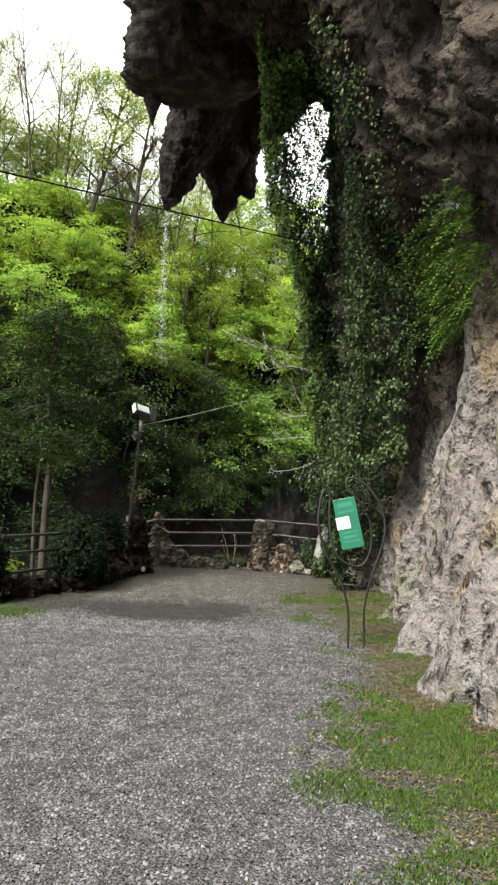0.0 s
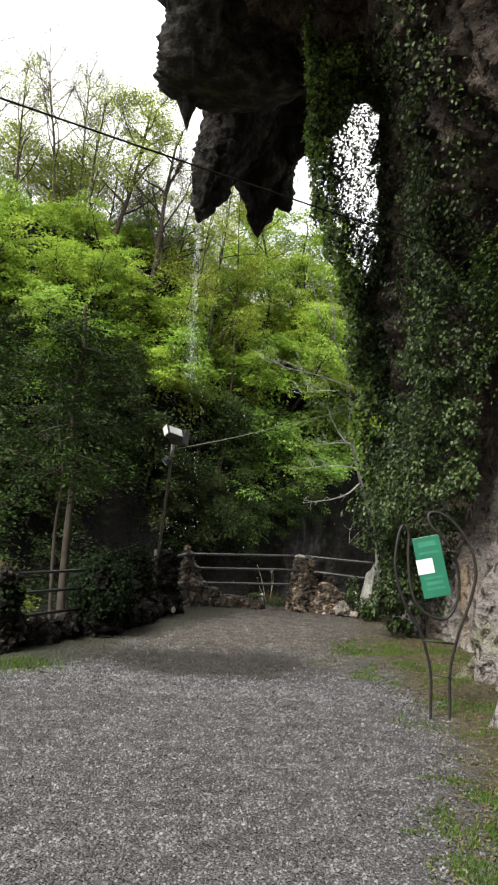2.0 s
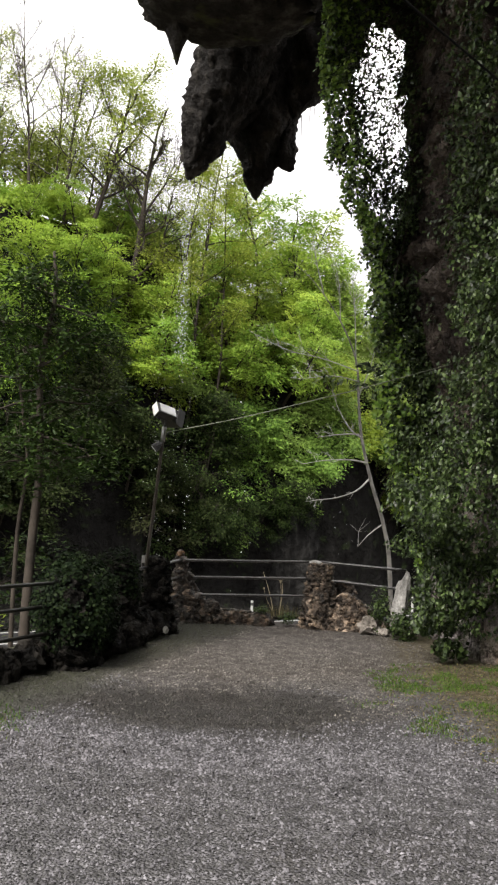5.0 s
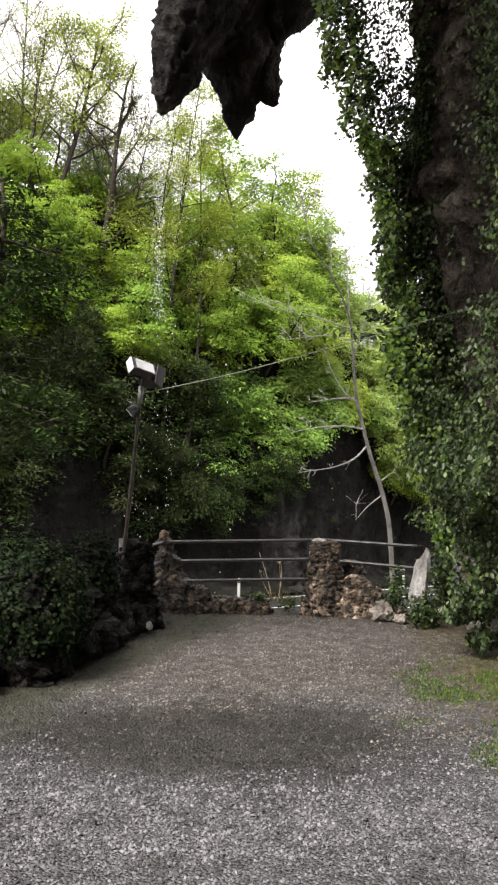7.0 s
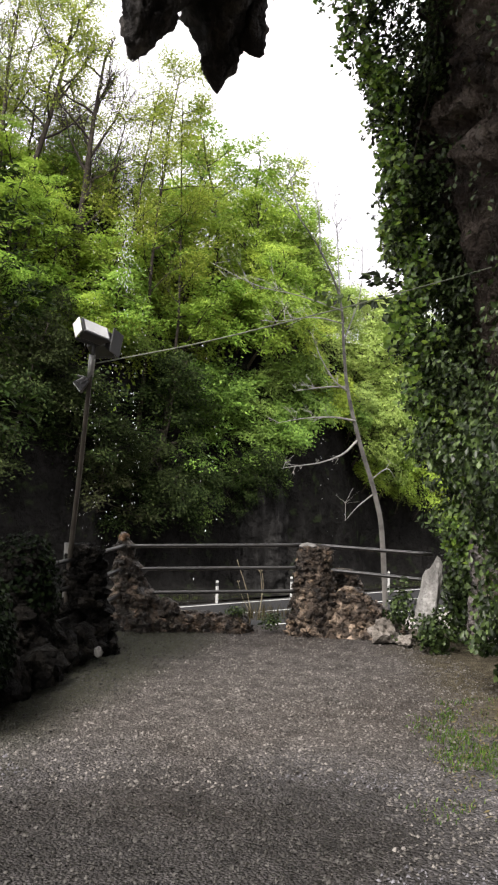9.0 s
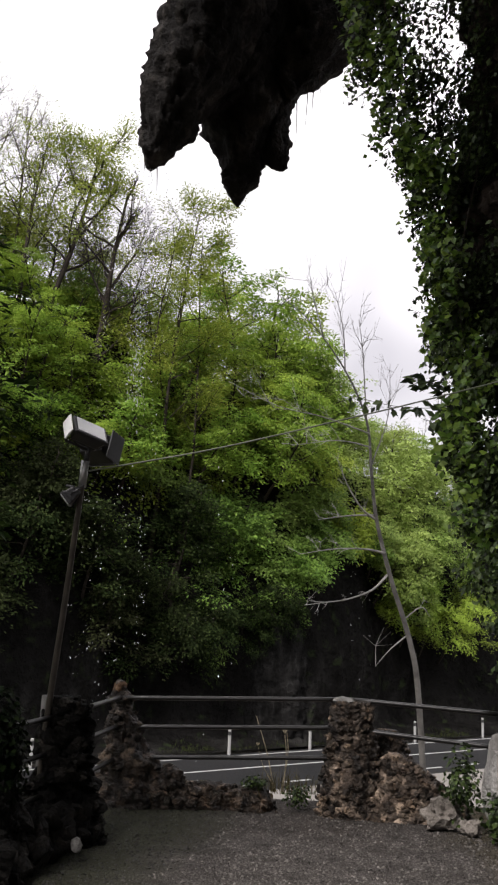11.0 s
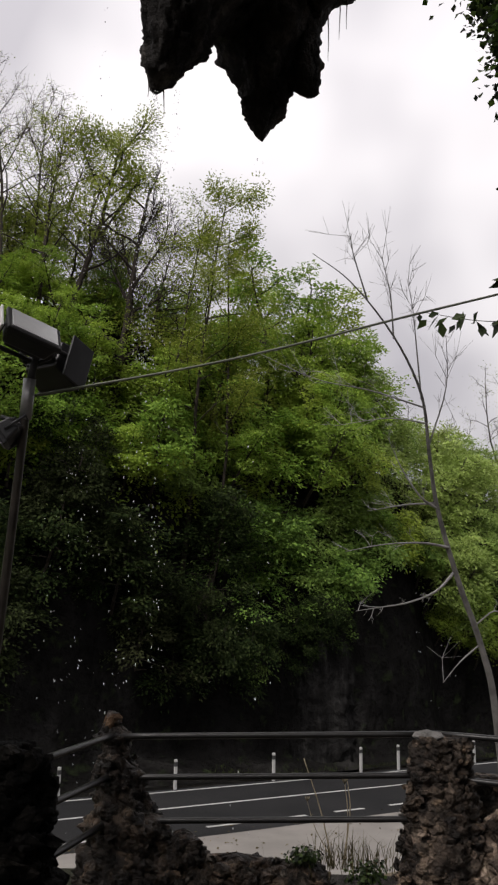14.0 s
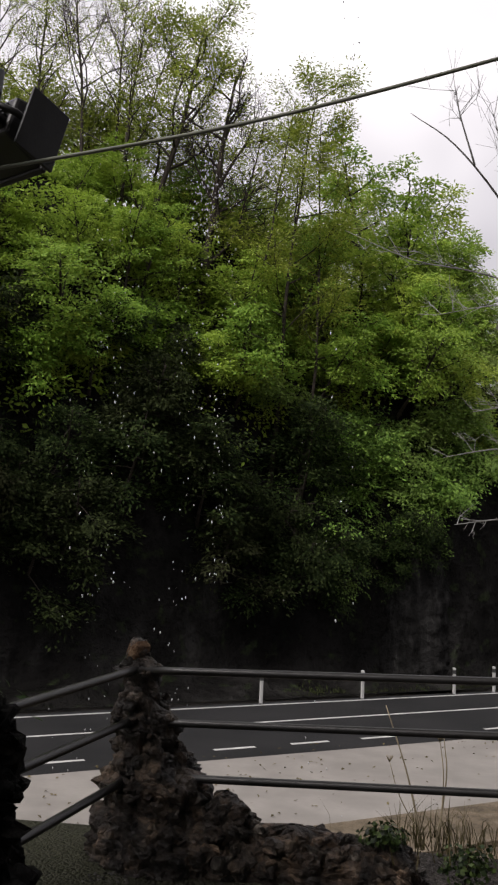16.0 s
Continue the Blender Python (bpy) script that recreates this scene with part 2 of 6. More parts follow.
def cliff_material():
    """Pale flowstone low down, brown and grey cave rock higher up, ochre and green stains."""
    s = Shade("flowstone", 0.85, 0, 0.12)
    streak = s.noise(1.6, 6, (1, 1, 0.28), 0.6, world=True)
    pale = s.ramp(streak, (0.22, (0.085, 0.071, 0.066)), (0.4, (0.2, 0.178, 0.173)), (0.68, (0.315, 0.29, 0.286)))
    ochre = s.ramp(s.noise(0.9, 4, (1, 1, 0.5), world=True), (0.52, 0.0), (0.66, 0.8))
    pale = s.mix(ochre, pale, (0.3, 0.21, 0.11))
    green = s.ramp(s.noise(1.3, 5, world=True, stretch=(1, 1, 0.7)), (0.56, 0.0), (0.68, 0.65))
    pale = s.mix(green, pale, (0.16, 0.17, 0.07))
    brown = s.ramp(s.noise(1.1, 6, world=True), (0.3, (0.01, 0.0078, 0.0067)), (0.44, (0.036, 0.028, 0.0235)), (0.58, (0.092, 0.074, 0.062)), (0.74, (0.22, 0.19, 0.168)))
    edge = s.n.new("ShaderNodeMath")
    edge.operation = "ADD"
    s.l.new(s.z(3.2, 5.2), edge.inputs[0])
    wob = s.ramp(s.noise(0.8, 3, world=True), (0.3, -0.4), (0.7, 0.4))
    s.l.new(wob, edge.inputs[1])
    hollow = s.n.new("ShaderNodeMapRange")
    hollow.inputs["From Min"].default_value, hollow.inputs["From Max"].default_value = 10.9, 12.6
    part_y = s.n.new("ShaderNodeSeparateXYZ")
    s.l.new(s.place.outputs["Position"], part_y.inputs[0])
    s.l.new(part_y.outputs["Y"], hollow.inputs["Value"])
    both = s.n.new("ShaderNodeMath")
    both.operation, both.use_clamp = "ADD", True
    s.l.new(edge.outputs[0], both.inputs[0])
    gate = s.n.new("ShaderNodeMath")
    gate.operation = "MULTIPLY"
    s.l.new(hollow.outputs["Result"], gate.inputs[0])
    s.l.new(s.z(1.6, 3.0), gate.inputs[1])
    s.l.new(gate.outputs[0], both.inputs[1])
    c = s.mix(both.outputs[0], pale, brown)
    fine = s.noise(26, 5, None, 0.65, world=True)
    c = s.mix(s.ramp(fine, (0.34, 0.35), (0.5, 1.0)), s.mix(1.0, c, (0.42, 0.37, 0.34), "MULTIPLY"), c)
    flakes = s.voronoi(7, world=True)
    holes = s.noise(9, 3, (1, 1, 0.5), world=True)
    c = s.mix(s.ramp(holes, (0.57, 0.0), (0.66, 0.8)), c, s.mix(1.0, c, (0.25, 0.22, 0.2), "MULTIPLY"))
    h = s.add(s.add(s.add(fine, streak, 2.0), flakes, 1.4), s.ramp(holes, (0.5, 1.0), (0.7, 0.0)), 1.6)
    h = s.add(h, s.noise(4.5, 5, (1, 1, 0.32), 0.6, world=True), 2.2)
    return s.color(c).bump(h, 1.0, 0.09).mat


CLIFF = cliff_material()


def gravel_ground_material():
    s = Shade("gravel_bed", 0.9, 0, 0.12)
    grain = s.voronoi(58, out="Color")
    dist = s.voronoi(58)
    c = s.ramp(grain, (0.1, (0.022, 0.022, 0.023)), (0.5, (0.0635, 0.0615, 0.0655)), (0.9, (0.122, 0.118, 0.126)))
    c = s.mix(1.0, c, s.ramp(s.noise(6.5, 4, world=True), (0.35, 0.55), (0.5, 1.0), (0.68, 1.5)), "MULTIPLY")
    c = s.mix(s.ramp(dist, (0.25, 0.0), (0.6, 0.7)), c, (0.05, 0.049, 0.048))
    dirt = s.ramp(s.noise(0.55, 5, world=True), (0.5, 0.0), (0.7, 0.55))
    c = s.mix(dirt, c, s.mix(1.0, c, (0.62, 0.56, 0.5), "MULTIPLY"))
    sep = s.n.new("ShaderNodeSeparateXYZ")
    s.l.new(s.place.outputs["Position"], sep.inputs[0])
    # earthy ground by the fence and a damp patch below the drips
    warp = s.add(sep.outputs["Y"], s.noise(0.7, 4, world=True), 3.0)
    earth_y = s.n.new("ShaderNodeMapRange")
    earth_y.inputs["From Min"].default_value, earth_y.inputs["From Max"].default_value = 13.2, 15.2
    s.l.new(warp, earth_y.inputs["Value"])
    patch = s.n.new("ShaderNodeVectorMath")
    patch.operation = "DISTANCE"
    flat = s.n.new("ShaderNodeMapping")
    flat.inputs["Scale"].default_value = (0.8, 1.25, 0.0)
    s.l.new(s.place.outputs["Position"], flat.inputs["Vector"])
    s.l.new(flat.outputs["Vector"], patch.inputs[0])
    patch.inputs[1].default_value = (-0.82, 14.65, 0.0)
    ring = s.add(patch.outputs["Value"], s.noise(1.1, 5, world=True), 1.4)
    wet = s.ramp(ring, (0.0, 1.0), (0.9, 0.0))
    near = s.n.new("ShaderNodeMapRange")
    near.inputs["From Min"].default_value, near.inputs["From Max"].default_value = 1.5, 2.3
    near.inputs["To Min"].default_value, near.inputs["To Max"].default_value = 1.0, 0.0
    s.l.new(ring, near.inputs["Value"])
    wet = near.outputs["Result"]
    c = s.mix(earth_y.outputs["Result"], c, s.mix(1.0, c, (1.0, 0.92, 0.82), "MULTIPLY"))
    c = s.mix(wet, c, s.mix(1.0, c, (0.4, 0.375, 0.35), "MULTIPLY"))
    side = s.add(sep.outputs["X"], s.noise(1.3, 4, world=True), 0.9)
    verge = s.n.new("ShaderNodeMapRange")
    verge.inputs["From Min"].default_value, verge.inputs["From Max"].default_value = 1.4, 1.85
    s.l.new(side, verge.inputs["Value"])
    earth = s.ramp(s.noise(14, 5, world=True), (0.3, (0.026, 0.022, 0.014)), (0.55, (0.062, 0.053, 0.035)), (0.75, (0.115, 0.1, 0.074)))
    c = s.mix(verge.outputs["Result"], c, earth)
    # dark moss green, stronger towards the fence
    edge = s.add(s.add(sep.outputs["Y"], sep.outputs["X"], -3.2), s.noise(1.6, 5, world=True), 1.8)
    mossy = s.n.new("ShaderNodeMapRange")
    mossy.inputs["From Min"].default_value, mossy.inputs["From Max"].default_value = 19.8, 21.6
    mossy.inputs["To Max"].default_value = 0.8
    s.l.new(edge, mossy.inputs["Value"])
    c = s.mix(mossy.outputs["Result"], c, s.mix(s.noise(30, 4, world=True), (0.012, 0.016, 0.008), (0.05, 0.052, 0.03)))
    rough = s.mix(wet, 0.92, 0.6)
    h = s.add(s.noise(60, 3, world=True), dist, -1.5)
    return s.color(c).rough(rough).bump(h, 0.8, 0.02).mat


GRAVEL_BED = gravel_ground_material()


def gravel_stone_material(name, k, tint, rough=0.85):
    s = Shade(name, rough, 0, 0.15)
    tone = lambda v: tuple(v * k * t for t in tint)
    c = s.ramp(s.island(), (0.0, tone(0.07)), (0.5, tone(0.21)), (0.85, tone(0.31)), (1.0, tone(0.35)))
    c = s.mix(s.ramp(s.noise(60, 3, world=True), (0.35, 0.7), (0.6, 1.0)), tone(0.09), c)
    c = s.mix(1.0, c, s.ramp(s.noise(6.5, 4, world=True), (0.35, 0.75), (0.5, 1.0), (0.68, 1.3)), "MULTIPLY")
    return s.color(c).mat


GRAVEL_DRY = gravel_stone_material("grey_gravel", 0.42, (1.02, 0.985, 1.07))
GRAVEL_EARTHY = gravel_stone_material("earthy_gravel", 0.4, (1.05, 0.97, 0.89))
GRAVEL_WET = gravel_stone_material("damp_gravel", 0.15, (1.03, 0.97, 0.88), 0.55)


def soil_material():
    s = Shade("soil_and_moss", 0.95, 0, 0.2)
    c = s.ramp(s.noise(2.2, 6, world=True), (0.3, (0.05, 0.04, 0.027)), (0.55, (0.12, 0.095, 0.065)), (0.7, (0.16, 0.135, 0.1)), (0.85, (0.07, 0.08, 0.03)))
    c = s.mix(s.ramp(s.noise(30, 4, world=True), (0.35, 0.5), (0.6, 1.0)), (0.03, 0.025, 0.018), c)
    return s.color(c).bump(s.noise(25, 5, world=True), 0.8, 0.03).mat


SOIL = soil_material()


def asphalt_material():
    s = Shade("asphalt", 0.85, 0, 0.14)
    c = s.ramp(s.noise(0.5, 5, world=True), (0.3, (0.008, 0.0084, 0.009)), (0.7, (0.0165, 0.0165, 0.0172)))
    c = s.mix(s.ramp(s.noise(90, 2, world=True), (0.35, 0.7), (0.65, 1.0)), (0.02, 0.02, 0.02), c)
    return s.color(c).bump(s.noise(120, 2, world=True), 0.3, 0.01).mat


def plain(name, base, rough=0.6, metal=0.0, vary=0.25, scale=8, spec=0.4, bump=0.15):
    s = Shade(name, rough, metal, spec)
    dark = tuple(v * (1 - vary) for v in base)
    c = s.ramp(s.noise(scale, 5), (0.35, dark), (0.65, base))
    c = s.mix(s.ramp(s.noise(scale * 9, 3), (0.3, 0.75), (0.6, 1.0)), dark, c)
    return s.color(c).bump(s.noise(scale * 12, 3), bump, 0.005).mat


ASPHALT = asphalt_material()
APRON = plain("damp_concrete_yard", (0.2, 0.188, 0.173), 0.7, 0, 0.25, 0.8, 0.2)
PAINT = plain("road_paint", (0.4, 0.4, 0.39), 0.7, 0, 0.3, 3)
POST_WHITE = plain("white_post_plastic", (0.36, 0.36, 0.35), 0.5, 0, 0.1, 6)
POST_BLACK = plain("black_band", (0.03, 0.03, 0.03), 0.5)
RAIL = plain("weathered_iron_tube", (0.017, 0.016, 0.015), 0.36, 0.1, 0.5, 14, 0.45)
IRON = plain("rusty_dark_iron", (0.015, 0.013, 0.012), 0.6, 0.2, 0.5, 20)
SIGN_GREEN = plain("green_enamel", (0.006, 0.1, 0.055), 0.35, 0, 0.2, 5)
SIGN_BAR = plain("faded_light_green_print", (0.016, 0.14, 0.085), 0.5, 0, 0.2, 12)
PAPER = plain("white_paper_notice", (0.5, 0.5, 0.53), 0.7, 0, 0.06, 10)
PAPER_BAR = plain("grey_print", (0.5, 0.5, 0.52), 0.7, 0, 0.1, 10)
GALV = plain("galvanised_steel", (0.42, 0.42, 0.41), 0.45, 0.6, 0.35, 12)
POLE = plain("weathered_brown_pole", (0.07, 0.06, 0.05), 0.45, 0.3, 0.45, 9)
LAMP_PALE = plain("pale_lamp_side", (0.7, 0.7, 0.69), 0.5, 0.0, 0.15, 8)
LAMP_GREY = plain("dark_grey_lamp_housing", (0.045, 0.045, 0.047), 0.45, 0.3, 0.25, 8)
LAMP_DARK = plain("dark_lamp_bracket", (0.05, 0.05, 0.052), 0.5, 0.3, 0.3, 8)
CONCRETE = plain("weathered_concrete", (0.15, 0.145, 0.135), 0.8, 0, 0.4, 9)
CABLE = plain("black_cable", (0.009, 0.009, 0.009), 0.85, 0, 0.25, 8, 0.1)
CABLE_PALE = plain("weathered_cable", (0.16, 0.17, 0.13), 0.6)
BARK = plain("dark_bark", (0.045, 0.037, 0.03), 0.9, 0, 0.5, 5, 0.2, 0.6)
BARK_GREY = plain("bleached_grey_bark", (0.4, 0.39, 0.37), 0.85, 0, 0.5, 4, 0.2, 0.6)
BARK_DULL = plain("weathered_grey_bark", (0.22, 0.21, 0.195), 0.9, 0, 0.5, 4, 0.2, 0.6)
BARK_TWIG = plain("brown_twigs", (0.05, 0.041, 0.034), 0.9, 0, 0.4, 5, 0.2, 0.3)
STALK = plain("dry_stalk", (0.36, 0.30, 0.2), 0.85, 0, 0.3, 12)


def glass_material(name, tint):
    s = Shade(name, 0.05, 0, 0.5)
    s.bsdf.inputs["Transmission Weight"].default_value = 0.55
    s.bsdf.inputs["IOR"].default_value = 1.33
    s.bsdf.inputs["Base Color"].default_value = (*tint, 1)
    return s.mat


# partly opaque white: the bright sky seen in drops is put into the colour
WATER = glass_material("falling_water", (0.95, 0.97, 1.0))
# opaque pale grey: the reflected sky is put into the glass colour
LAMP_GLASS = plain("lamp_front_glass", (0.5, 0.51, 0.52), 0.12, 0, 0.15, 5, 0.6, 0.0)

LEAF_SPRING = leaf_material("spring_beech_leaf", (0.125, 0.225, 0.034), (0.195, 0.33, 0.048), (0.29, 0.42, 0.068), 0.42, tree_tint=(0.35, 0.39, 0.055))
# paler leaves for the far right slope: its haze is put into the colour
LEAF_HAZY = leaf_material("pale_spring_leaf", (0.15, 0.23, 0.055), (0.23, 0.33, 0.08), (0.33, 0.43, 0.12), 0.45, tree_tint=(0.36, 0.42, 0.13))
LEAF_YOUNG = leaf_material("young_yellow_green_leaf", (0.14, 0.18, 0.026), (0.24, 0.295, 0.045), (0.34, 0.39, 0.078), 0.38)
LEAF_DARK = leaf_material("shaded_dark_leaf", (0.07, 0.13, 0.028), (0.13, 0.235, 0.044), (0.22, 0.34, 0.065), 0.38, tree_tint=(0.18, 0.23, 0.065))
# leaves of the trees behind the fence, darkened in colour for their shade
LEAF_BANK_SHADED = leaf_material("linden_leaf", (0.009, 0.018, 0.005), (0.02, 0.039, 0.009), (0.048, 0.08, 0.018), 0.25, 0.5, 0.08)
# same foliage as higher up, with the shade at the foot put into colour
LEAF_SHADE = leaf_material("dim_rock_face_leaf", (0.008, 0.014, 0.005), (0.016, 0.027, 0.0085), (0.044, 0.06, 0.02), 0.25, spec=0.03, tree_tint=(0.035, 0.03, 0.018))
# ivy and bush leaves by the fence, near black: shade put into the colour
LEAF_HEDGE_SHADED = leaf_material("evergreen_leaf", (0.002, 0.004, 0.0015), (0.004, 0.0085, 0.003), (0.013, 0.021, 0.007), 0.1, 0.6, 0.05)
LEAF_IVY = leaf_material("ivy_leaf", (0.007, 0.012, 0.004), (0.026, 0.044, 0.012), (0.095, 0.135, 0.044), 0.2, 0.42, 0.24)
LEAF_IVY_YOUNG = leaf_material("young_ivy_leaf", (0.06, 0.12, 0.02), (0.12, 0.21, 0.03), (0.22, 0.32, 0.05), 0.38, 0.4, 0.4)
FERN = leaf_material("fern_frond", (0.03, 0.06, 0.012), (0.065, 0.115, 0.022), (0.12, 0.19, 0.035), 0.35)
GRASS = leaf_material("short_grass", (0.022, 0.052, 0.007), (0.048, 0.1, 0.013), (0.098, 0.152, 0.026), 0.3, 0.6)
GRASS_DRY = leaf_material("dry_grass_and_litter", (0.05, 0.04, 0.02), (0.09, 0.072, 0.036), (0.16, 0.13, 0.07), 0.2, 0.8)


# ---- building helpers ----
def thing(name, label, category, group="", kind="", at=(0, 0, 0)):
    ob = tagged(new(name), label, category, group, kind)
    ob.location = at
    return ob


def mesh_of(name, verts, faces, mat, smooth=False):
    """A mesh from arrays of corners and of faces with one corner count."""
    verts, faces = np.asarray(verts, float), np.asarray(faces, int)
    me = bpy.data.meshes.new(name)
    n, k = faces.shape
    me.vertices.add(len(verts))
    me.vertices.foreach_set("co", verts.ravel())
    me.loops.add(n * k)
    me.loops.foreach_set("vertex_index", faces.ravel())
    me.polygons.add(n)
    me.polygons.foreach_set("loop_start", np.arange(n) * k)
    if smooth:
        me.polygons.foreach_set("use_smooth", np.ones(n, bool))
    me.update(calc_edges=True)
    me.materials.append(mat)
    return me


def child(name, me, parent, label=""):
    ob = tagged(new(name, me), label)
    ob.parent = parent
    return ob


def part(name, bm, mat, parent, label="", smooth=False):
    """Links a bmesh as one mesh object under a thing or a part."""
    me = bpy.data.meshes.new(name)
    bm.normal_update()
    bm.to_mesh(me)
    bm.free()
    me.materials.append(mat)
    if smooth:
        me.polygons.foreach_set("use_smooth", np.ones(len(me.polygons), bool))
    return child(name, me, parent, label)


def gather(pieces):
    """Joins (verts, faces) pairs into one pair."""
    vs, fs, n = [], [], 0
    for v, f in pieces:
        vs.append(v)
        fs.append(np.asarray(f) + n)
        n += len(v)
    return np.concatenate(vs), np.concatenate(fs)


def smooth_line(points, steps=6):
    p = [Vector(q) for q in points]
    p = [2 * p[0] - p[1], *p, 2 * p[-1] - p[-2]]
    out = []
    for a, b, c, d in zip(p, p[1:], p[2:], p[3:]):
        for i in range(steps):
            t = i / steps
            out.append(0.5 * (2 * b + (c - a) * t + (2 * a - 5 * b + 4 * c - d) * t * t + (3 * b - a - 3 * c + d) * t ** 3))
    return out + [p[-2]]


def tube(points, radius, sides=8, end_radius=None, capped=True):
    """A round bar along a line, tapered if an end radius is given."""
    pts = np.array([tuple(p) for p in points], float)
    n = len(pts)
    along = np.gradient(pts, axis=0)
    along /= np.linalg.norm(along, axis=1)[:, None] + 1e-9
    ref = np.array([0.31, 0.17, 0.93]) if abs(along[0, 2]) < 0.8 else np.array([0.93, 0.31, 0.1])
    u = np.cross(along, ref)
    u /= np.linalg.norm(u, axis=1)[:, None] + 1e-9
    w = np.cross(along, u)
    r = np.linspace(radius, radius if end_radius is None else end_radius, n)[:, None, None]
    a = np.linspace(0, 2 * np.pi, sides, endpoint=False)
    ring = np.cos(a)[None, :, None] * u[:, None] + np.sin(a)[None, :, None] * w[:, None]
    v = (pts[:, None] + r * ring).reshape(-1, 3)
    i, j = np.meshgrid(np.arange(n - 1), np.arange(sides), indexing="ij")
    f = np.stack([i * sides + j, i * sides + (j + 1) % sides, (i + 1) * sides + (j + 1) % sides, (i + 1) * sides + j], -1).reshape(-1, 4)
    if capped:
        v = np.concatenate([v, pts[:1], pts[-1:]])
        k = np.arange(sides)
        cap0 = np.stack([(k + 1) % sides, k, np.full(sides, n * sides), np.full(sides, n * sides)], -1)
        m = (n - 1) * sides
        cap1 = np.stack([m + k, m + (k + 1) % sides, np.full(sides, n * sides + 1), np.full(sides, n * sides + 1)], -1)
        f3 = np.concatenate([cap0[:, :3], cap1[:, :3]])
        return v, np.concatenate([quads_to_tris(f), f3])
    return v, quads_to_tris(f)


def quads_to_tris(f):
    return np.concatenate([f[:, [0, 1, 2]], f[:, [0, 2, 3]]])


def box_bm(w, d, h, bevel=0.01, center=(0, 0, 0)):
    bm = bmesh.new()
    bmesh.ops.create_cube(bm, size=1)
    bmesh.ops.scale(bm, vec=(w, d, h), verts=bm.verts)
    if bevel:
        bmesh.ops.bevel(bm, geom=bm.edges[:], offset=bevel, segments=2, affect="EDGES", profile=0.5)
    bmesh.ops.translate(bm, vec=center, verts=bm.verts)
    return bm


rng = np.random.default_rng(7)


def unit(v):
    return v / (np.linalg.norm(v, axis=-1, keepdims=True) + 1e-9)


def leaf_arrays(centres, normals, length, width, r, fold=0.18, aim=None):
    """Folded leaf blades, each an island of two triangles."""
    n = len(centres)
    normals = unit(normals)
    side = unit(np.cross(normals, unit(r.normal(size=(n, 3))) if aim is None else unit(aim)))
    ahead = np.cross(side, normals) * (1 if aim is None else -1)
    ln = (length * r.uniform(0.65, 1.25, n))[:, None]
    wd = (width * r.uniform(0.7, 1.2, n))[:, None]
    base, tip = centres - ahead * ln * 0.5, centres + ahead * ln * 0.5
    mid = centres - ahead * ln * 0.08 + normals * wd * fold
    v = np.stack([base, mid + side * wd * 0.5, tip, mid - side * wd * 0.5], 1).reshape(-1, 3)
    k = np.arange(n)[:, None] * 4
    return v, np.concatenate([k + np.array([[0, 1, 2]]), k + np.array([[0, 2, 3]])])


def rough_stone(seed, sub=2, jag=0.35, flat=1.0):
    """One broken stone about one metre across, to be scaled."""
    bm = bmesh.new()
    bmesh.ops.create_icosphere(bm, subdivisions=sub, radius=0.5)
    off = Vector((seed * 3.7, seed * 1.3, seed * 2.1))
    for v in bm.verts:
        n = v.co.normalized()
        q = Vector((round(n.x * 1.6) / 1.6, round(n.y * 1.6) / 1.6, round(n.z * 1.6) / 1.6))
        v.co = v.co.lerp(q.normalized() * 0.5, 0.25) if q.length else v.co
        v.co *= 1 + jag * noise.fractal(v.co * 2.3 + off, 1.0, 2.0, 3)
        v.co.z *= flat
    me = bpy.data.meshes.new("stone")
    bm.to_mesh(me)
    bm.free()
    return me


def smoothstep(a, b, x):
    t = np.clip((np.asarray(x, float) - a) / (b - a), 0, 1)
    return t * t * (3 - 2 * t)


# ---- terrace, lower ground, road ----
def terrace_height(x, y):
    z = -0.05 + 0.03 * math.sin(x * 1.3 + y * 0.5) * math.sin(y * 0.7)
    z += 0.10 * smoothstep(1.1, 2.2, x) * (1 - smoothstep(12, 15, y))
    return float(z)


ROAD_Z = -3.2
D, N = np.array([0.8126, 0.5829]), np.array([-0.5829, 0.8126])


def road_xy(s, q):
    """World place of a point s along the road and q past its far edge."""
    p = D * (s + 20.8) + N * (q + 35.82)
    return float(p[0]), float(p[1])


def hill_xy(s, q):
    """World place on the hillside, whose fall line is skewed to the road."""
    x, y = road_xy(0.857 * s, 0)
    return x - 0.667 * q, y + 0.745 * q


def grid_mesh(name, xs, ys, height, mat, smooth=True):
    gx, gy = np.meshgrid(xs, ys, indexing="ij")
    z = np.array([[height(a, b) for b in ys] for a in xs])
    v = np.stack([gx, gy, z], -1).reshape(-1, 3)
    a, b = len(xs), len(ys)
    i, j = np.meshgrid(np.arange(a - 1), np.arange(b - 1), indexing="ij")
    f = np.stack([i * b + j, (i + 1) * b + j, (i + 1) * b + j + 1, i * b + j + 1], -1).reshape(-1, 4)
    return mesh_of(name, v, f, mat, smooth)


def lower_ground(x, y):
    return ROAD_Z - 0.06 + 0.05 * noise.noise((x * 0.2, y * 0.2, 1.0))


far = [-700, -350, -180, -100, -60, -40]
ground = new("ground", grid_mesh("ground", [*far, *np.linspace(-30, 60, 40), 90, 150, 300, 700], [*far, *np.linspace(-30, 80, 45), 120, 200, 400, 700],
                                 lower_ground, SOIL))
tagged(ground, "dark soil and moss floor of the wooded valley", "ground", kind="structure")


def fence_line(y):
    """The terrace's edge on the open side."""
    return float(np.interp(y, [-10, 8, 11, 13, 15, 17.6], [-5.5, -4.4, -3.6, -2.95, -2.45, -2.0]))


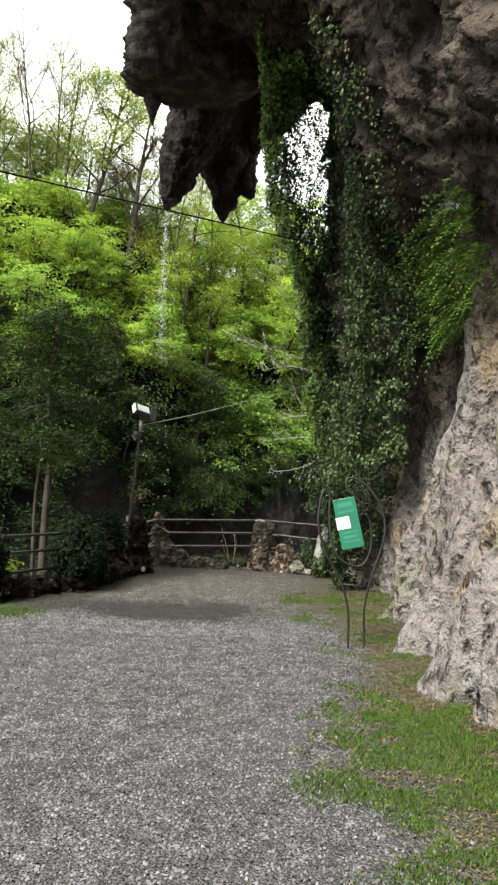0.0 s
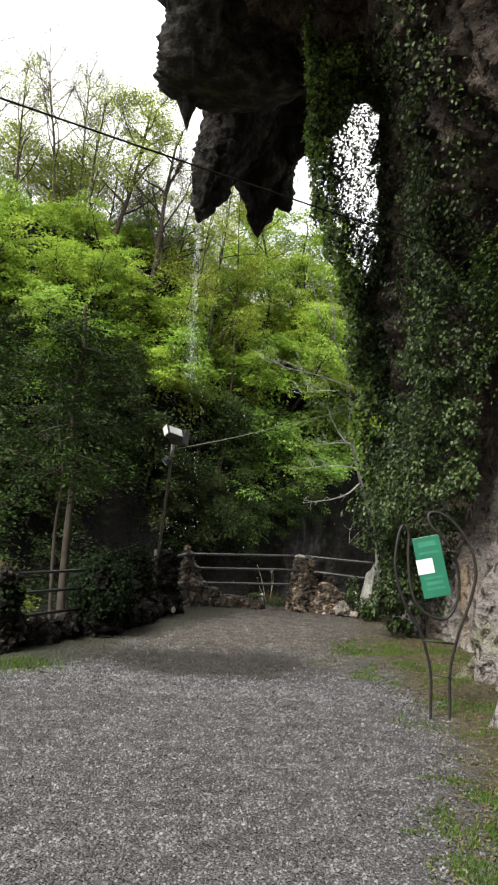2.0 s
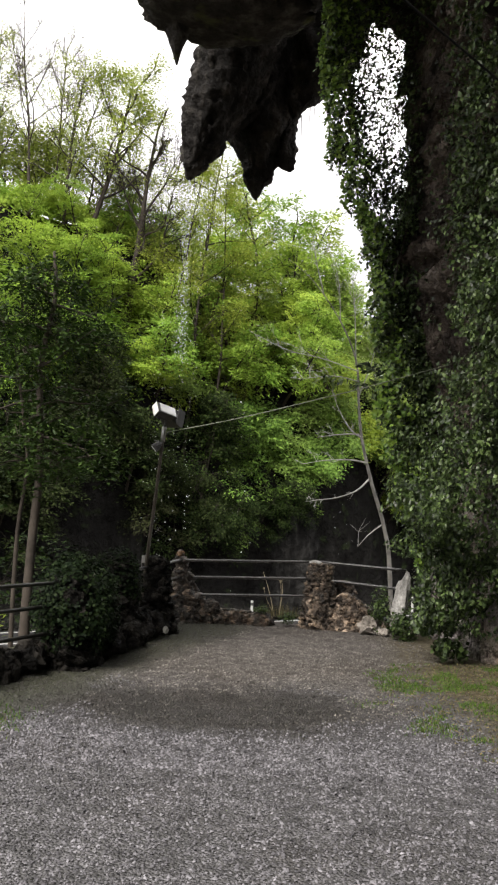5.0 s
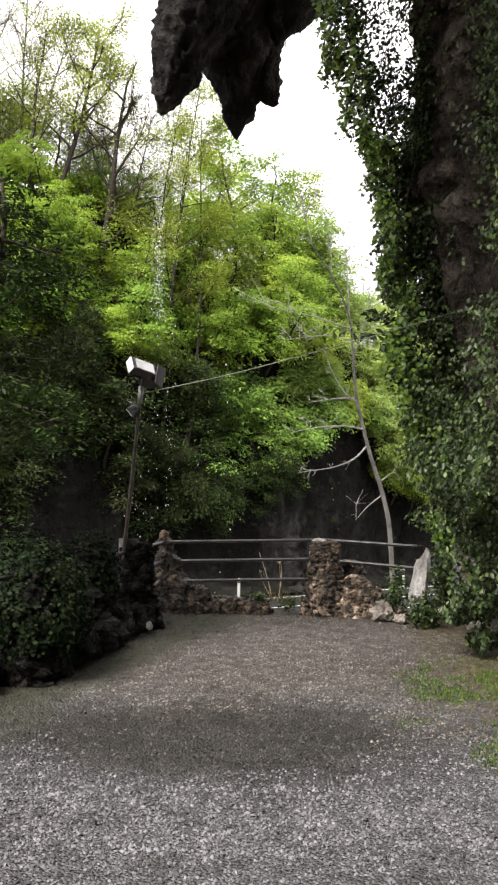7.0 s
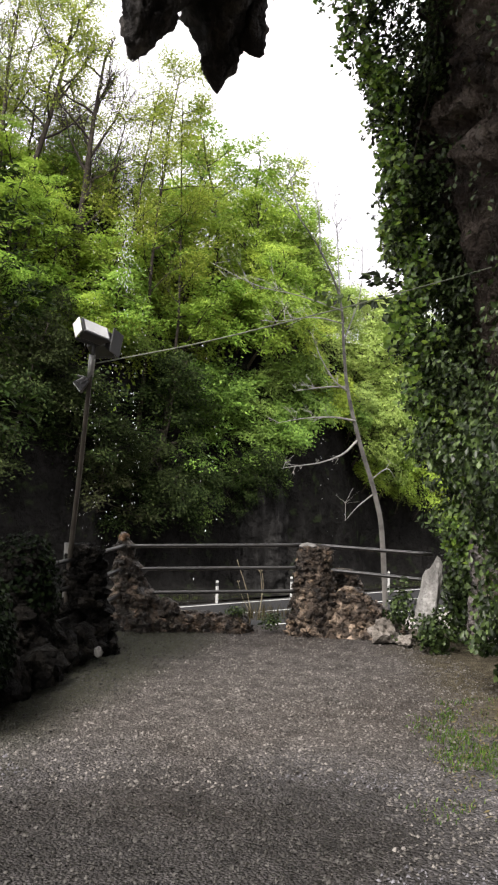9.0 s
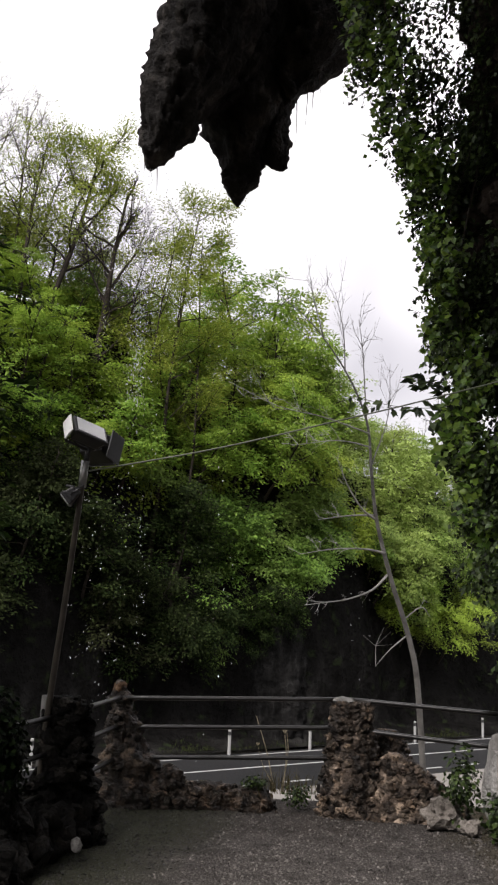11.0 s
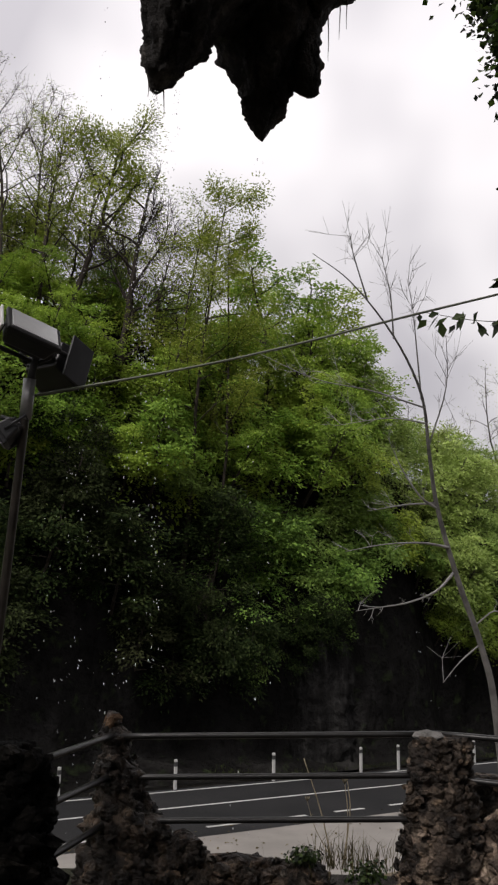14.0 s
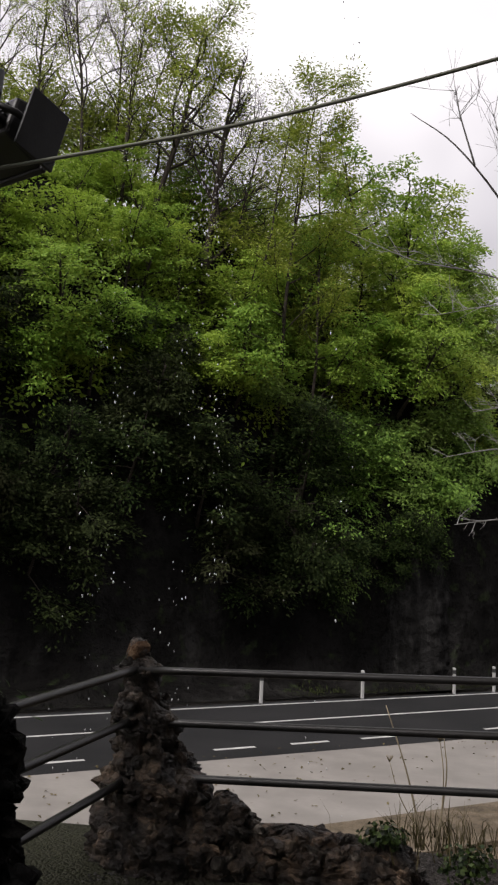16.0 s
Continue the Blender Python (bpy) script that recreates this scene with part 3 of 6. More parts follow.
def terrace_z(x, y):
    z = terrace_height(x, y)
    edge = fence_line(min(y, 17.6))
    drop = max(smoothstep(0.9, 5.0, edge - x), smoothstep(0.55, 2.6, y - 17.6))
    rough = 0.12 * noise.fractal((x, y, 0.4), 1.0, 2.0, 4) * smoothstep(0.0, 0.3, drop)
    return float(z * (1 - drop) + (ROAD_Z - 0.3) * drop + rough)


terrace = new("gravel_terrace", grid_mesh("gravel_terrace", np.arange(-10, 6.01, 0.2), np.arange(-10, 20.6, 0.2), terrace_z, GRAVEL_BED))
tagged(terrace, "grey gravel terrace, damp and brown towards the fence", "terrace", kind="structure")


def road_strip(name, q0, q1, z, mat, label, s0=-60, s1=90, thick=0.08, cat="road"):
    bm = bmesh.new()
    top = [bm.verts.new((*road_xy(s, q), z)) for s, q in ((s0, q0), (s1, q0), (s1, q1), (s0, q1))]
    f = bm.faces.new(top)
    bm.normal_update()
    if f.normal.z < 0:
        f.normal_flip()
    ret = bmesh.ops.extrude_face_region(bm, geom=[f])
    bmesh.ops.translate(bm, vec=(0, 0, -thick), verts=[g for g in ret["geom"] if isinstance(g, bmesh.types.BMVert)])
    bmesh.ops.recalc_face_normals(bm, faces=bm.faces)
    me = bpy.data.meshes.new(name)
    bm.to_mesh(me)
    bm.free()
    me.materials.append(mat)
    return tagged(new(name, me), label, cat, kind="structure")


road = road_strip("road", -6.35, 0.35, ROAD_Z, ASPHALT, "dark asphalt two-lane road along the foot of the hill", thick=0.3)
road_strip("pavement", -11.35, -6.35, ROAD_Z + 0.01, APRON, "pale damp concrete yard beside the road", thick=0.3, cat="yard")
for name, q, w in (("line_far", -0.1, 0.13), ("line_centre", -2.62, 0.13)):
    road_strip(name, q - w / 2, q + w / 2, ROAD_Z + 0.006, PAINT, "solid white road line", thick=0.006, cat="road marking")
for i in range(-14, 26):
    s = -1.52 + 2.22 * i
    road_strip("line_dash", -5.45, -5.31, ROAD_Z + 0.006, PAINT, "short white dash of a broken road line", s, s + 1.15, 0.006, "road marking")


def roadside_post():
    ob = thing("roadside_post", "white plastic roadside marker post with a black band", "marker post", "marker posts along the road")
    bm = box_bm(0.1, 0.08, 0.95, 0.012, (0, 0, 0.475))
    for v in bm.verts:
        if v.co.z > 0.9:
            v.co.z += 0.25 * v.co.y
    part("post_body", bm, POST_WHITE, ob)
    part("band", box_bm(0.106, 0.086, 0.14, 0.004, (0, 0, 0.8)), POST_BLACK, ob, "black band")
    return ob


first_post = roadside_post()
turn = math.degrees(math.atan2(D[1], D[0]))
first_post.matrix_basis = pose(*road_xy(0.73, 0.15), ROAD_Z, 0, 0, turn)
for s in (-3.4, 4.8, 9.0, 11.0, 15.5, 20.5, 26.0):
    copy_thing(first_post, pose(*road_xy(s, 0.15), ROAD_Z, 0, 0, turn))


# ---- the hillside behind the road ----
def hill_height(s, q):
    base = 2.4 + 0.8 * noise.noise((s * 0.21, 5.0, 0.0)) - 1.2 * float(smoothstep(6, 12, s)) * (1 - float(smoothstep(14, 20, s)))
    cliff_top = 8.0 + 1.2 * noise.noise((s * 0.13, 3.1, 0.0))
    z = 0.25 * min(max(q, 0), base) + cliff_top * float(smoothstep(base, base + 1.6, q))
    z += (2.65 - 0.6 * float(smoothstep(3, 9, s))) * min(max(q - base - 1.2, 0), 4.0) + 0.3 * max(q - base - 5.2, 0)
    z += 0.12 * max(q - 8.0, 0) * float(smoothstep(6, 16, s))
    z *= 1 - 0.2 * smoothstep(15, 24, s) - 0.25 * smoothstep(24, 70, s)
    return ROAD_Z + float(z)


ss, qs = np.arange(-48, 96, 0.9), np.concatenate([np.arange(0.4, 6, 0.28), np.arange(6, 16, 0.8), np.arange(16, 70, 5)])
hv = []
for s in ss:
    for q in qs:
        h = hill_height(s, q)
        x, y = hill_xy(s, q)
        k = noise.ridged_multi_fractal((x * 0.22, y * 0.22, h * 0.3), 0.9, 2.1, 5, 1.0, 2.0) - 1.1
        push = 0.55 * k * float(smoothstep(0.5, 1.4, q))
        hv.append((x - N[0] * push, y - N[1] * push, h + 0.25 * k * float(smoothstep(0.5, 1.4, q))))
a, b = len(ss), len(qs)
i, j = np.meshgrid(np.arange(a - 1), np.arange(b - 1), indexing="ij")
hf = np.stack([i * b + j, (i + 1) * b + j, (i + 1) * b + j + 1, i * b + j + 1], -1).reshape(-1, 4)
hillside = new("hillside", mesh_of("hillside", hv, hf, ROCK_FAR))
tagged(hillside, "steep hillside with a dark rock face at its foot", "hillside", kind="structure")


# ---- the overhanging cliff ----
LEVELS = np.array([-0.25, 0.7, 2.0, 3.5, 5.0, 6.5, 8.2, 9.8])
CLIFF_Y = [-9, 4, 7, 8.1, 9.0, 9.9, 11.0, 11.9, 13, 15.5, 17.3, 19.6]
CLIFF_X = np.array([
    [3.0, 3.0, 3.1, 3.2, 3.1, 2.8, 2.4, 1.8],
    [2.2, 2.25, 2.45, 2.6, 2.5, 2.3, 2.0, 1.5],
    [1.58, 1.85, 2.25, 2.5, 2.2, 1.8, 1.3, 0.7],
    [2.15, 2.3, 2.6, 2.75, 2.45, 1.75, 1.15, 0.4],
    [1.85, 2.05, 2.45, 2.7, 2.4, 1.65, 0.95, 0.0],
    [2.2, 2.35, 2.65, 2.85, 2.55, 1.6, 0.85, -0.2],
    [1.92, 2.0, 2.35, 2.7, 2.6, 1.6, 0.8, -0.3],
    [2.3, 2.4, 2.75, 3.0, 2.7, 1.75, 0.95, 0.0],
    [2.5, 2.6, 2.8, 2.9, 2.6, 1.9, 1.3, 0.4],
    [2.05, 2.05, 2.15, 2.15, 2.05, 1.95, 1.8, 1.6],
    [2.25, 2.2, 2.05, 1.8, 1.6, 1.55, 1.5, 1.2],
    [6.0, 6.0, 6.0, 6.0, 6.0, 6.0, 6.0, 5.0],
])
# unseen lip widened at y 10 to 16, to shade the terrace below
LIP_X, LIP_Z = [2.2, 0.9, -0.4, -1.6, -3.0, -4.6, -5.8, -6.2, -6.5, -5.0, -2.7, -2.3], [11.0, 11.2, 11.4, 11.5, 11.6, 11.7, 11.9, 12.0, 12.2, 12.4, 12.5, 12.6]


def cliff_profile(y):
    """Places x, z from the cliff's foot up, over the roof to its lip and back over the top."""
    xs = [float(np.interp(y, CLIFF_Y, CLIFF_X[:, k])) for k in range(8)]
    lx, lz = float(np.interp(y, CLIFF_Y, LIP_X)), float(np.interp(y, CLIFF_Y, LIP_Z))
    pts = list(zip(xs, LEVELS)) + [((xs[-1] + lx) / 2, (9.8 + lz) / 2 + 0.35), (lx + 0.3, lz), (lx, lz + 0.5), (lx + 0.6, lz + 2.2), (lx + 4, lz + 5), (12, lz + 9)]
    return pts


def wall_x(y, z):
    xs = [float(np.interp(y, CLIFF_Y, CLIFF_X[:, k])) for k in range(8)]
    return float(np.interp(z, LEVELS, xs))


ys = np.concatenate([np.arange(-9, 4, 0.35), np.arange(4, 18, 0.055), np.arange(18, 19.61, 0.16)])
cv, rows_n = [], 0
for y in ys:
    line = smooth_line([(x, 0, z) for x, z in cliff_profile(y)], 22)
    rows_n = len(line)
    for m, p in enumerate(line):
        q = Vector((p.x, y, p.z))
        low = 1 - float(smoothstep(3.5, 6.0, q.z))
        flute = noise.fractal((q.x * 0.9, q.y * 1.9, q.z * 0.3), 1.0, 2.1, 5) * (0.26 * low + 0.12)
        knob = (noise.ridged_multi_fractal((q.x * 0.7, q.y * 0.7, q.z * 0.8), 0.9, 2.2, 5, 1.0, 2.0) - 1.0) * (0.34 * (1 - low) + 0.07)
        chip = (0.06 + 0.04 * (1 - low)) * noise.fractal((q.x * 4.2, q.y * 5.0, q.z * 1.2), 0.8, 2.1, 5) - 0.07 * max(0.0, noise.fractal((q.x * 2.2, q.y * 3.4, q.z * 1.7 + 5), 1.0, 2.0, 3) - 0.25)
        crag = 0.3 * (1 - low) * (noise.ridged_multi_fractal((q.x * 1.9, q.y * 1.9, q.z * 1.9 + 3), 0.8, 2.2, 5, 1.0, 2.0) - 0.9)
        seam = noise.fractal((q.x * 0.4, q.y * 1.3 + 0.12 * q.z, q.z * 0.2 + 4), 1.0, 2.0, 2)
        groove = -0.24 * low * math.exp(-(seam / 0.07) ** 2)
        d = flute + knob + chip + crag + groove
        lean = float(smoothstep(4.5, 9.0, q.z))
        cv.append((q.x - d * (1 - 0.6 * lean), q.y + 0.1 * d, q.z - d * 0.75 * lean))
a, b = len(ys), rows_n
i, j = np.meshgrid(np.arange(a - 1), np.arange(b - 1), indexing="ij")
cf = np.stack([i * b + j, i * b + j + 1, (i + 1) * b + j + 1, (i + 1) * b + j], -1).reshape(-1, 4)
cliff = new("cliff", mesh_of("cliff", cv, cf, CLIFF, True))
tagged(cliff, "overhanging limestone cliff with pale flowstone at its foot", "cliff", kind="structure")


def hanging_rock(rings, seed, rough=0.16, sides=56, step=0.07):
    """A hanging lump of rock: rings of (x, y, z, rx, ry) from the top down to the tip."""
    r = np.array(rings, float)
    z = np.arange(r[0, 2], r[-1, 2], -step)
    z = np.append(z, r[-1, 2])
    zi = r[:, 2][::-1]
    cols = [np.interp(z, zi, r[:, k][::-1]) for k in (0, 1, 3, 4)]
    v = []
    for x, y, rx, ry, h in zip(*cols, z):
        for t in np.linspace(0, 2 * np.pi, sides, endpoint=False):
            c, s = math.cos(t), math.sin(t)
            p = Vector((x + c * rx, y + s * ry, h))
            k = noise.fractal((p.x * 2.1 + seed, p.y * 2.1, p.z * 0.7), 1.0, 2.1, 5) + 0.9 * noise.fractal((p.x * 5 + seed, p.y * 5, p.z * 3.5), 0.7, 2.2, 5)
            g = 1 + rough * k / max(min(rx, ry), 0.25)
            v.append((x + c * rx * g, y + s * ry * g, h + 0.12 * rough * k))
    n = len(z)
    i, j = np.meshgrid(np.arange(n - 1), np.arange(sides), indexing="ij")
    f = np.stack([i * sides + j, (i + 1) * sides + j, (i + 1) * sides + (j + 1) % sides, i * sides + (j + 1) % sides], -1).reshape(-1, 4)
    return np.array(v), f


pieces = [
    hanging_rock([(-1.1, 21.5, 15, 1.0, 1.2), (-1.25, 21.4, 12, 0.86, 1.0), (-1.45, 21.4, 11.2, 0.83, 0.85), (-1.72, 21.5, 10.4, 0.7, 0.72), (-1.95, 21.5, 9.9, 0.58, 0.62), (-2.08, 21.5, 9.5, 0.5, 0.5), (-2.12, 21.5, 9.2, 0.42, 0.4),
                  (-2.2, 21.52, 8.95, 0.28, 0.28), (-2.26, 21.52, 8.78, 0.17, 0.2), (-2.3, 21.55, 8.68, 0.1, 0.1), (-2.3, 21.55, 8.62, 0.02, 0.02)], 1, 0.13, 72, 0.045),
    hanging_rock([(-0.7, 22.6, 15, 1.5, 1.3), (-0.78, 22.6, 12, 1.05, 1.1), (-0.9, 22.7, 10.3, 0.74, 0.8), (-0.86, 22.75, 9.95, 0.6, 0.6), (-0.84, 22.75, 9.6, 0.37, 0.5), (-0.85, 22.8, 9.2, 0.34, 0.36),
                  (-0.88, 22.8, 9.02, 0.2, 0.22), (-0.9, 22.8, 8.85, 0.09, 0.12), (-0.89, 22.8, 8.74, 0.02, 0.02)], 5, 0.12, 72, 0.045),
    hanging_rock([(0.0, 22.5, 14, 0.9, 0.9), (-0.15, 22.6, 11.5, 0.6, 0.6), (-0.36, 22.65, 10.5, 0.3, 0.4), (-0.36, 22.65, 10.2, 0.28, 0.3), (-0.3, 22.65, 9.85, 0.28, 0.26), (-0.25, 22.65, 9.6, 0.22, 0.2), (-0.2, 22.65, 9.44, 0.14, 0.13),
                  (-0.16, 22.65, 9.38, 0.03, 0.03)], 9, 0.09, 56, 0.045),
    hanging_rock([(0.6, 22.2, 15, 1.3, 1.0), (0.45, 22.2, 12, 0.9, 0.8), (0.3, 22.2, 11.4, 0.66, 0.7), (0.05, 22.2, 10.95, 0.42, 0.5), (-0.08, 22.2, 10.6, 0.16, 0.2), (-0.1, 22.2, 10.45, 0.03, 0.03)], 13, 0.14, 56, 0.05),
    hanging_rock([(-0.9, 22.3, 15, 1.4, 1.1), (-1.05, 22.3, 11.5, 0.85, 0.95), (-1.25, 22.2, 10.6, 0.62, 0.7), (-1.45, 22.1, 10.1, 0.3, 0.3), (-1.45, 22.1, 9.95, 0.03, 0.03)], 17),
]
stal = thing("stalactite", "black dripping tufa stalactite with three jagged tips under the overhang", "stalactite", at=(0, 0, 0))
for name, piece in zip(("tip", "tip", "tip", "shoulder", "root"), pieces):
    child(name, mesh_of(name, *piece, ROCK_DARK, True), stal)
pieces = [
    hanging_rock([(-0.9, 18.6, 15.5, 2.4, 1.6), (-1.2, 18.6, 12.2, 1.7, 1.3), (-1.45, 18.6, 11.2, 1.55, 1.2), (-1.6, 18.6, 10.75, 1.55, 1.1), (-1.58, 18.65, 10.5, 1.42, 0.95), (-1.5, 18.7, 10.4, 1.15, 0.75), (-1.45, 18.8, 10.34, 0.7, 0.5), (-1.4, 18.8, 10.3, 0.05, 0.05)], 23, 0.16, 72, 0.05),
    hanging_rock([(-2.3, 18.8, 11.2, 0.4, 0.4), (-2.42, 18.85, 10.5, 0.26, 0.25), (-2.45, 18.9, 10.1, 0.13, 0.13), (-2.44, 18.9, 9.72, 0.02, 0.02)], 29, 0.06),
]
for k, (x, y, top, ln) in enumerate(((0.03, 22.2, 10.5, 0.85), (0.2, 22.2, 10.75, 0.75), (0.31, 22.2, 10.85, 0.68), (-0.06, 22.2, 10.5, 0.35), (0.42, 22.15, 11.0, 0.4), (-2.2, 21.6, 8.8, 0.5), (-2.42, 21.6, 8.9, 0.3))):
    line = [(x + 0.012 * math.sin(3 * t + k), y, top - ln * t) for t in np.linspace(0, 1, 6)]
    child("hanging_root", mesh_of("hanging_root", *tube(line, 0.012, 5, 0.003), BARK_TWIG, True), stal, "thin wet hanging root")
lip_rock = new("overhanging_rock", mesh_of("overhanging_rock", *gather(pieces), ROCK_BULGE, True))
tagged(lip_rock, "grey mossy rock bulge hanging from the lip of the overhang", "rock")


# ---- fence of rock pillars and iron rails ----
STONES = [rough_stone(k, 2, 0.9, 0.8) for k in range(10)]
for me in STONES:
    me.materials.append(ROCK_PILLAR)
SHADED_GREY_STONES = [rough_stone(20 + k, 2, 0.9, 0.9) for k in range(8)]
for me in SHADED_GREY_STONES:
    me.materials.append(ROCK_GREY_SHADED)


RUBBLE_STONES = [rough_stone(30 + k, 2, 0.9, 0.9) for k in range(6)]
for me in RUBBLE_STONES:
    me.materials.append(ROCK_RUBBLE)
WET_SHADED_STONES = [rough_stone(60 + k, 2, 0.9, 0.85) for k in range(7)]
for me in WET_SHADED_STONES:
    me.materials.append(ROCK_WET_SHADED)
PALE_STONES = [rough_stone(40 + k, 3, 0.7, 0.9) for k in range(5)]
for me in PALE_STONES:
    me.materials.append(ROCK_PALE)


def lumpy_core(rings, seed, mat, name, parent, rough=0.03, sides=84, step=0.018, grain=8.5):
    """Broken stones grown together: blocks of uneven height with creases between them."""
    v, f = hanging_rock(rings, seed, rough, sides, step)
    zi = [row[2] for row in rings][::-1]
    ax, ay = ([row[k] for row in rings][::-1] for k in (0, 1))
    for k, p in enumerate(v):
        q = Vector(p)
        warp = noise.noise_vector(q * 4.0) * 0.06
        dist, spots = noise.voronoi(Vector(((q.x + warp.x) * grain + seed, (q.y + warp.y) * grain, (q.z + warp.z) * grain * 1.5)))
        gap = min((dist[1] - dist[0]) / 0.3, 1.0)
        high = noise.noise(Vector(spots[0]) * 5.3)
        d = 0.05 * high + 0.04 * gap - 0.02 + 0.03 * noise.fractal(q * 16.0, 0.8, 2.1, 4)
        out = Vector((p[0] - np.interp(p[2], zi, ax), p[1] - np.interp(p[2], zi, ay), 0.0))
        if out.length > 0.02:
            d *= min(1.0, out.length / 0.14)
            out.normalize()
            v[k] = (p[0] + out.x * d, p[1] + out.y * d, p[2] + 0.35 * d)
    return child(name, mesh_of(name, v, f, mat), parent)


def rock_pillar(label, base, rings, seed, count, size, meshes, lean=(0, 0), name="rock_pillar", category="pillar", group="rock pillars of the fence"):
    """A stack of stones round a core; rings of (z, rx, ry) from the top down, the axis leaning by lean per metre."""
    ob = thing(name, label, category, group, at=base)
    full = [(lean[0] * z, lean[1] * z, z, rx * 0.96, ry * 0.96) for z, rx, ry in rings]
    full = [(full[0][0], full[0][1], full[0][2] + 0.01, 0.02, 0.02), *full]
    lumpy_core(full, seed, meshes[0].materials[0], "core", ob)
    r = np.random.default_rng(seed)
    zs, rxs, rys = (np.array([row[k] for row in rings][::-1]) for k in range(3))
    for _ in range(count):
        z = float(r.uniform(zs[0], zs[-1] - 0.02))
        rx, ry = float(np.interp(z, zs, rxs)), float(np.interp(z, zs, rys))
        t = r.uniform(0, 2 * np.pi)
        k = size * r.uniform(0.6, 1.35) * (0.75 + 0.5 * (zs[-1] - z) / (zs[-1] - zs[0]))
        st = child("stone", meshes[int(r.integers(len(meshes)))], ob)
        st.location = (lean[0] * z + math.cos(t) * rx * 0.96, lean[1] * z + math.sin(t) * ry * 0.96, z)
        st.rotation_euler = (r.uniform(-0.4, 0.4), r.uniform(-0.4, 0.4), t + r.uniform(-0.4, 0.4))
        st.scale = (k * r.uniform(0.5, 0.9), k * r.uniform(0.7, 1.4), k * r.uniform(0.5, 1.0))
    return ob


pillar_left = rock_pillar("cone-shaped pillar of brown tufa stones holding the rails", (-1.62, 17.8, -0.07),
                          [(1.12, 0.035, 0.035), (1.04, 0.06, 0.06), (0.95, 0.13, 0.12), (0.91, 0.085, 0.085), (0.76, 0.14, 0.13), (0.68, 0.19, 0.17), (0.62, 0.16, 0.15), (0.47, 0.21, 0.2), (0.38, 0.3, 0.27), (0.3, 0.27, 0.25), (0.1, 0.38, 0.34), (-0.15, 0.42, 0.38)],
                          31, 130, 0.055, WET_SHADED_STONES, (-0.19, 0))
tip = child("tip_stone", rough_stone(58, 2, 0.7, 1.0), pillar_left, "ochre tip stone")
tip.data.materials.append(ROCK_OCHRE)
tip.location, tip.scale = (-0.2, -0.01, 1.04), (0.13, 0.13, 0.15)
pillar_right = rock_pillar("squat pillar of brown broken stones with a pale cap stone", (0.4, 17.6, -0.04),
                           [(1.0, 0.18, 0.17), (0.85, 0.2, 0.19), (0.6, 0.23, 0.22), (0.4, 0.26, 0.25), (0.2, 0.3, 0.28), (-0.15, 0.32, 0.3)], 37, 210, 0.07, STONES)
cap = child("cap_stone", rough_stone(55, 2, 0.3, 0.6), pillar_right, "pale cap stone")
cap.data.materials.append(ROCK_WHITE)
cap.location, cap.scale = (-0.09, -0.06, 1.0), (0.19, 0.2, 0.14)
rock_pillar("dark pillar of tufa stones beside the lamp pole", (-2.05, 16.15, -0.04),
                            [(1.06, 0.1, 0.1), (0.95, 0.16, 0.15), (0.6, 0.2, 0.2), (0.3, 0.27, 0.27), (-0.15, 0.36, 0.36)], 41, 70, 0.16, SHADED_GREY_STONES)
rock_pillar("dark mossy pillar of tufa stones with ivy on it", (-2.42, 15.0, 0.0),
                           [(1.06, 0.13, 0.13), (0.95, 0.22, 0.2), (0.6, 0.25, 0.25), (0.3, 0.3, 0.34), (-0.15, 0.38, 0.42)], 43, 70, 0.17, SHADED_GREY_STONES)
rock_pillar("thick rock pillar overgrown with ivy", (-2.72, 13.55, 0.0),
                           [(0.9, 0.2, 0.3), (0.75, 0.27, 0.42), (0.3, 0.3, 0.5), (-0.2, 0.32, 0.55)], 47, 60, 0.18, SHADED_GREY_STONES)
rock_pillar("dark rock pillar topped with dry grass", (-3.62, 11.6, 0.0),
                          [(0.95, 0.2, 0.2), (0.85, 0.3, 0.32), (0.4, 0.34, 0.36), (-0.2, 0.38, 0.42)], 53, 60, 0.18, SHADED_GREY_STONES)


def loose_rock(at, size, seed, meshes, label, group="", turn=0.0):
    ob = tagged(new("rock", meshes[seed % len(meshes)]), label, "rock", group)
    ob.location, ob.scale, ob.rotation_euler = at, size, (0.2 * math.sin(seed), 0.2 * math.cos(seed * 2.0), turn)
    return ob


r = np.random.default_rng(61)
rock_pillar("low row of dark tufa stones under the rails", (-0.95, 17.72, -0.05), [(0.22, 0.1, 0.05), (0.17, 0.4, 0.1), (0.06, 0.6, 0.16), (-0.12, 0.68, 0.2)], 83, 120, 0.1, WET_SHADED_STONES + RUBBLE_STONES[:2],
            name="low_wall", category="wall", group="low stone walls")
rock_pillar("lump of dark tufa stones at the foot of the pillar", (-1.3, 17.72, -0.05), [(0.36, 0.06, 0.06), (0.28, 0.13, 0.12), (0.1, 0.2, 0.17), (-0.12, 0.24, 0.2)], 85, 50, 0.1, WET_SHADED_STONES + RUBBLE_STONES[:2],
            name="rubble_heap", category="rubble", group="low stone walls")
rock_pillar("ragged lump of dark tufa stones under the rails", (-0.5, 17.68, -0.05), [(0.2, 0.05, 0.05), (0.16, 0.12, 0.1), (0.05, 0.2, 0.15), (-0.12, 0.24, 0.18)], 87, 45, 0.09, WET_SHADED_STONES + RUBBLE_STONES[:2],
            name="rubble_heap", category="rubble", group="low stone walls")
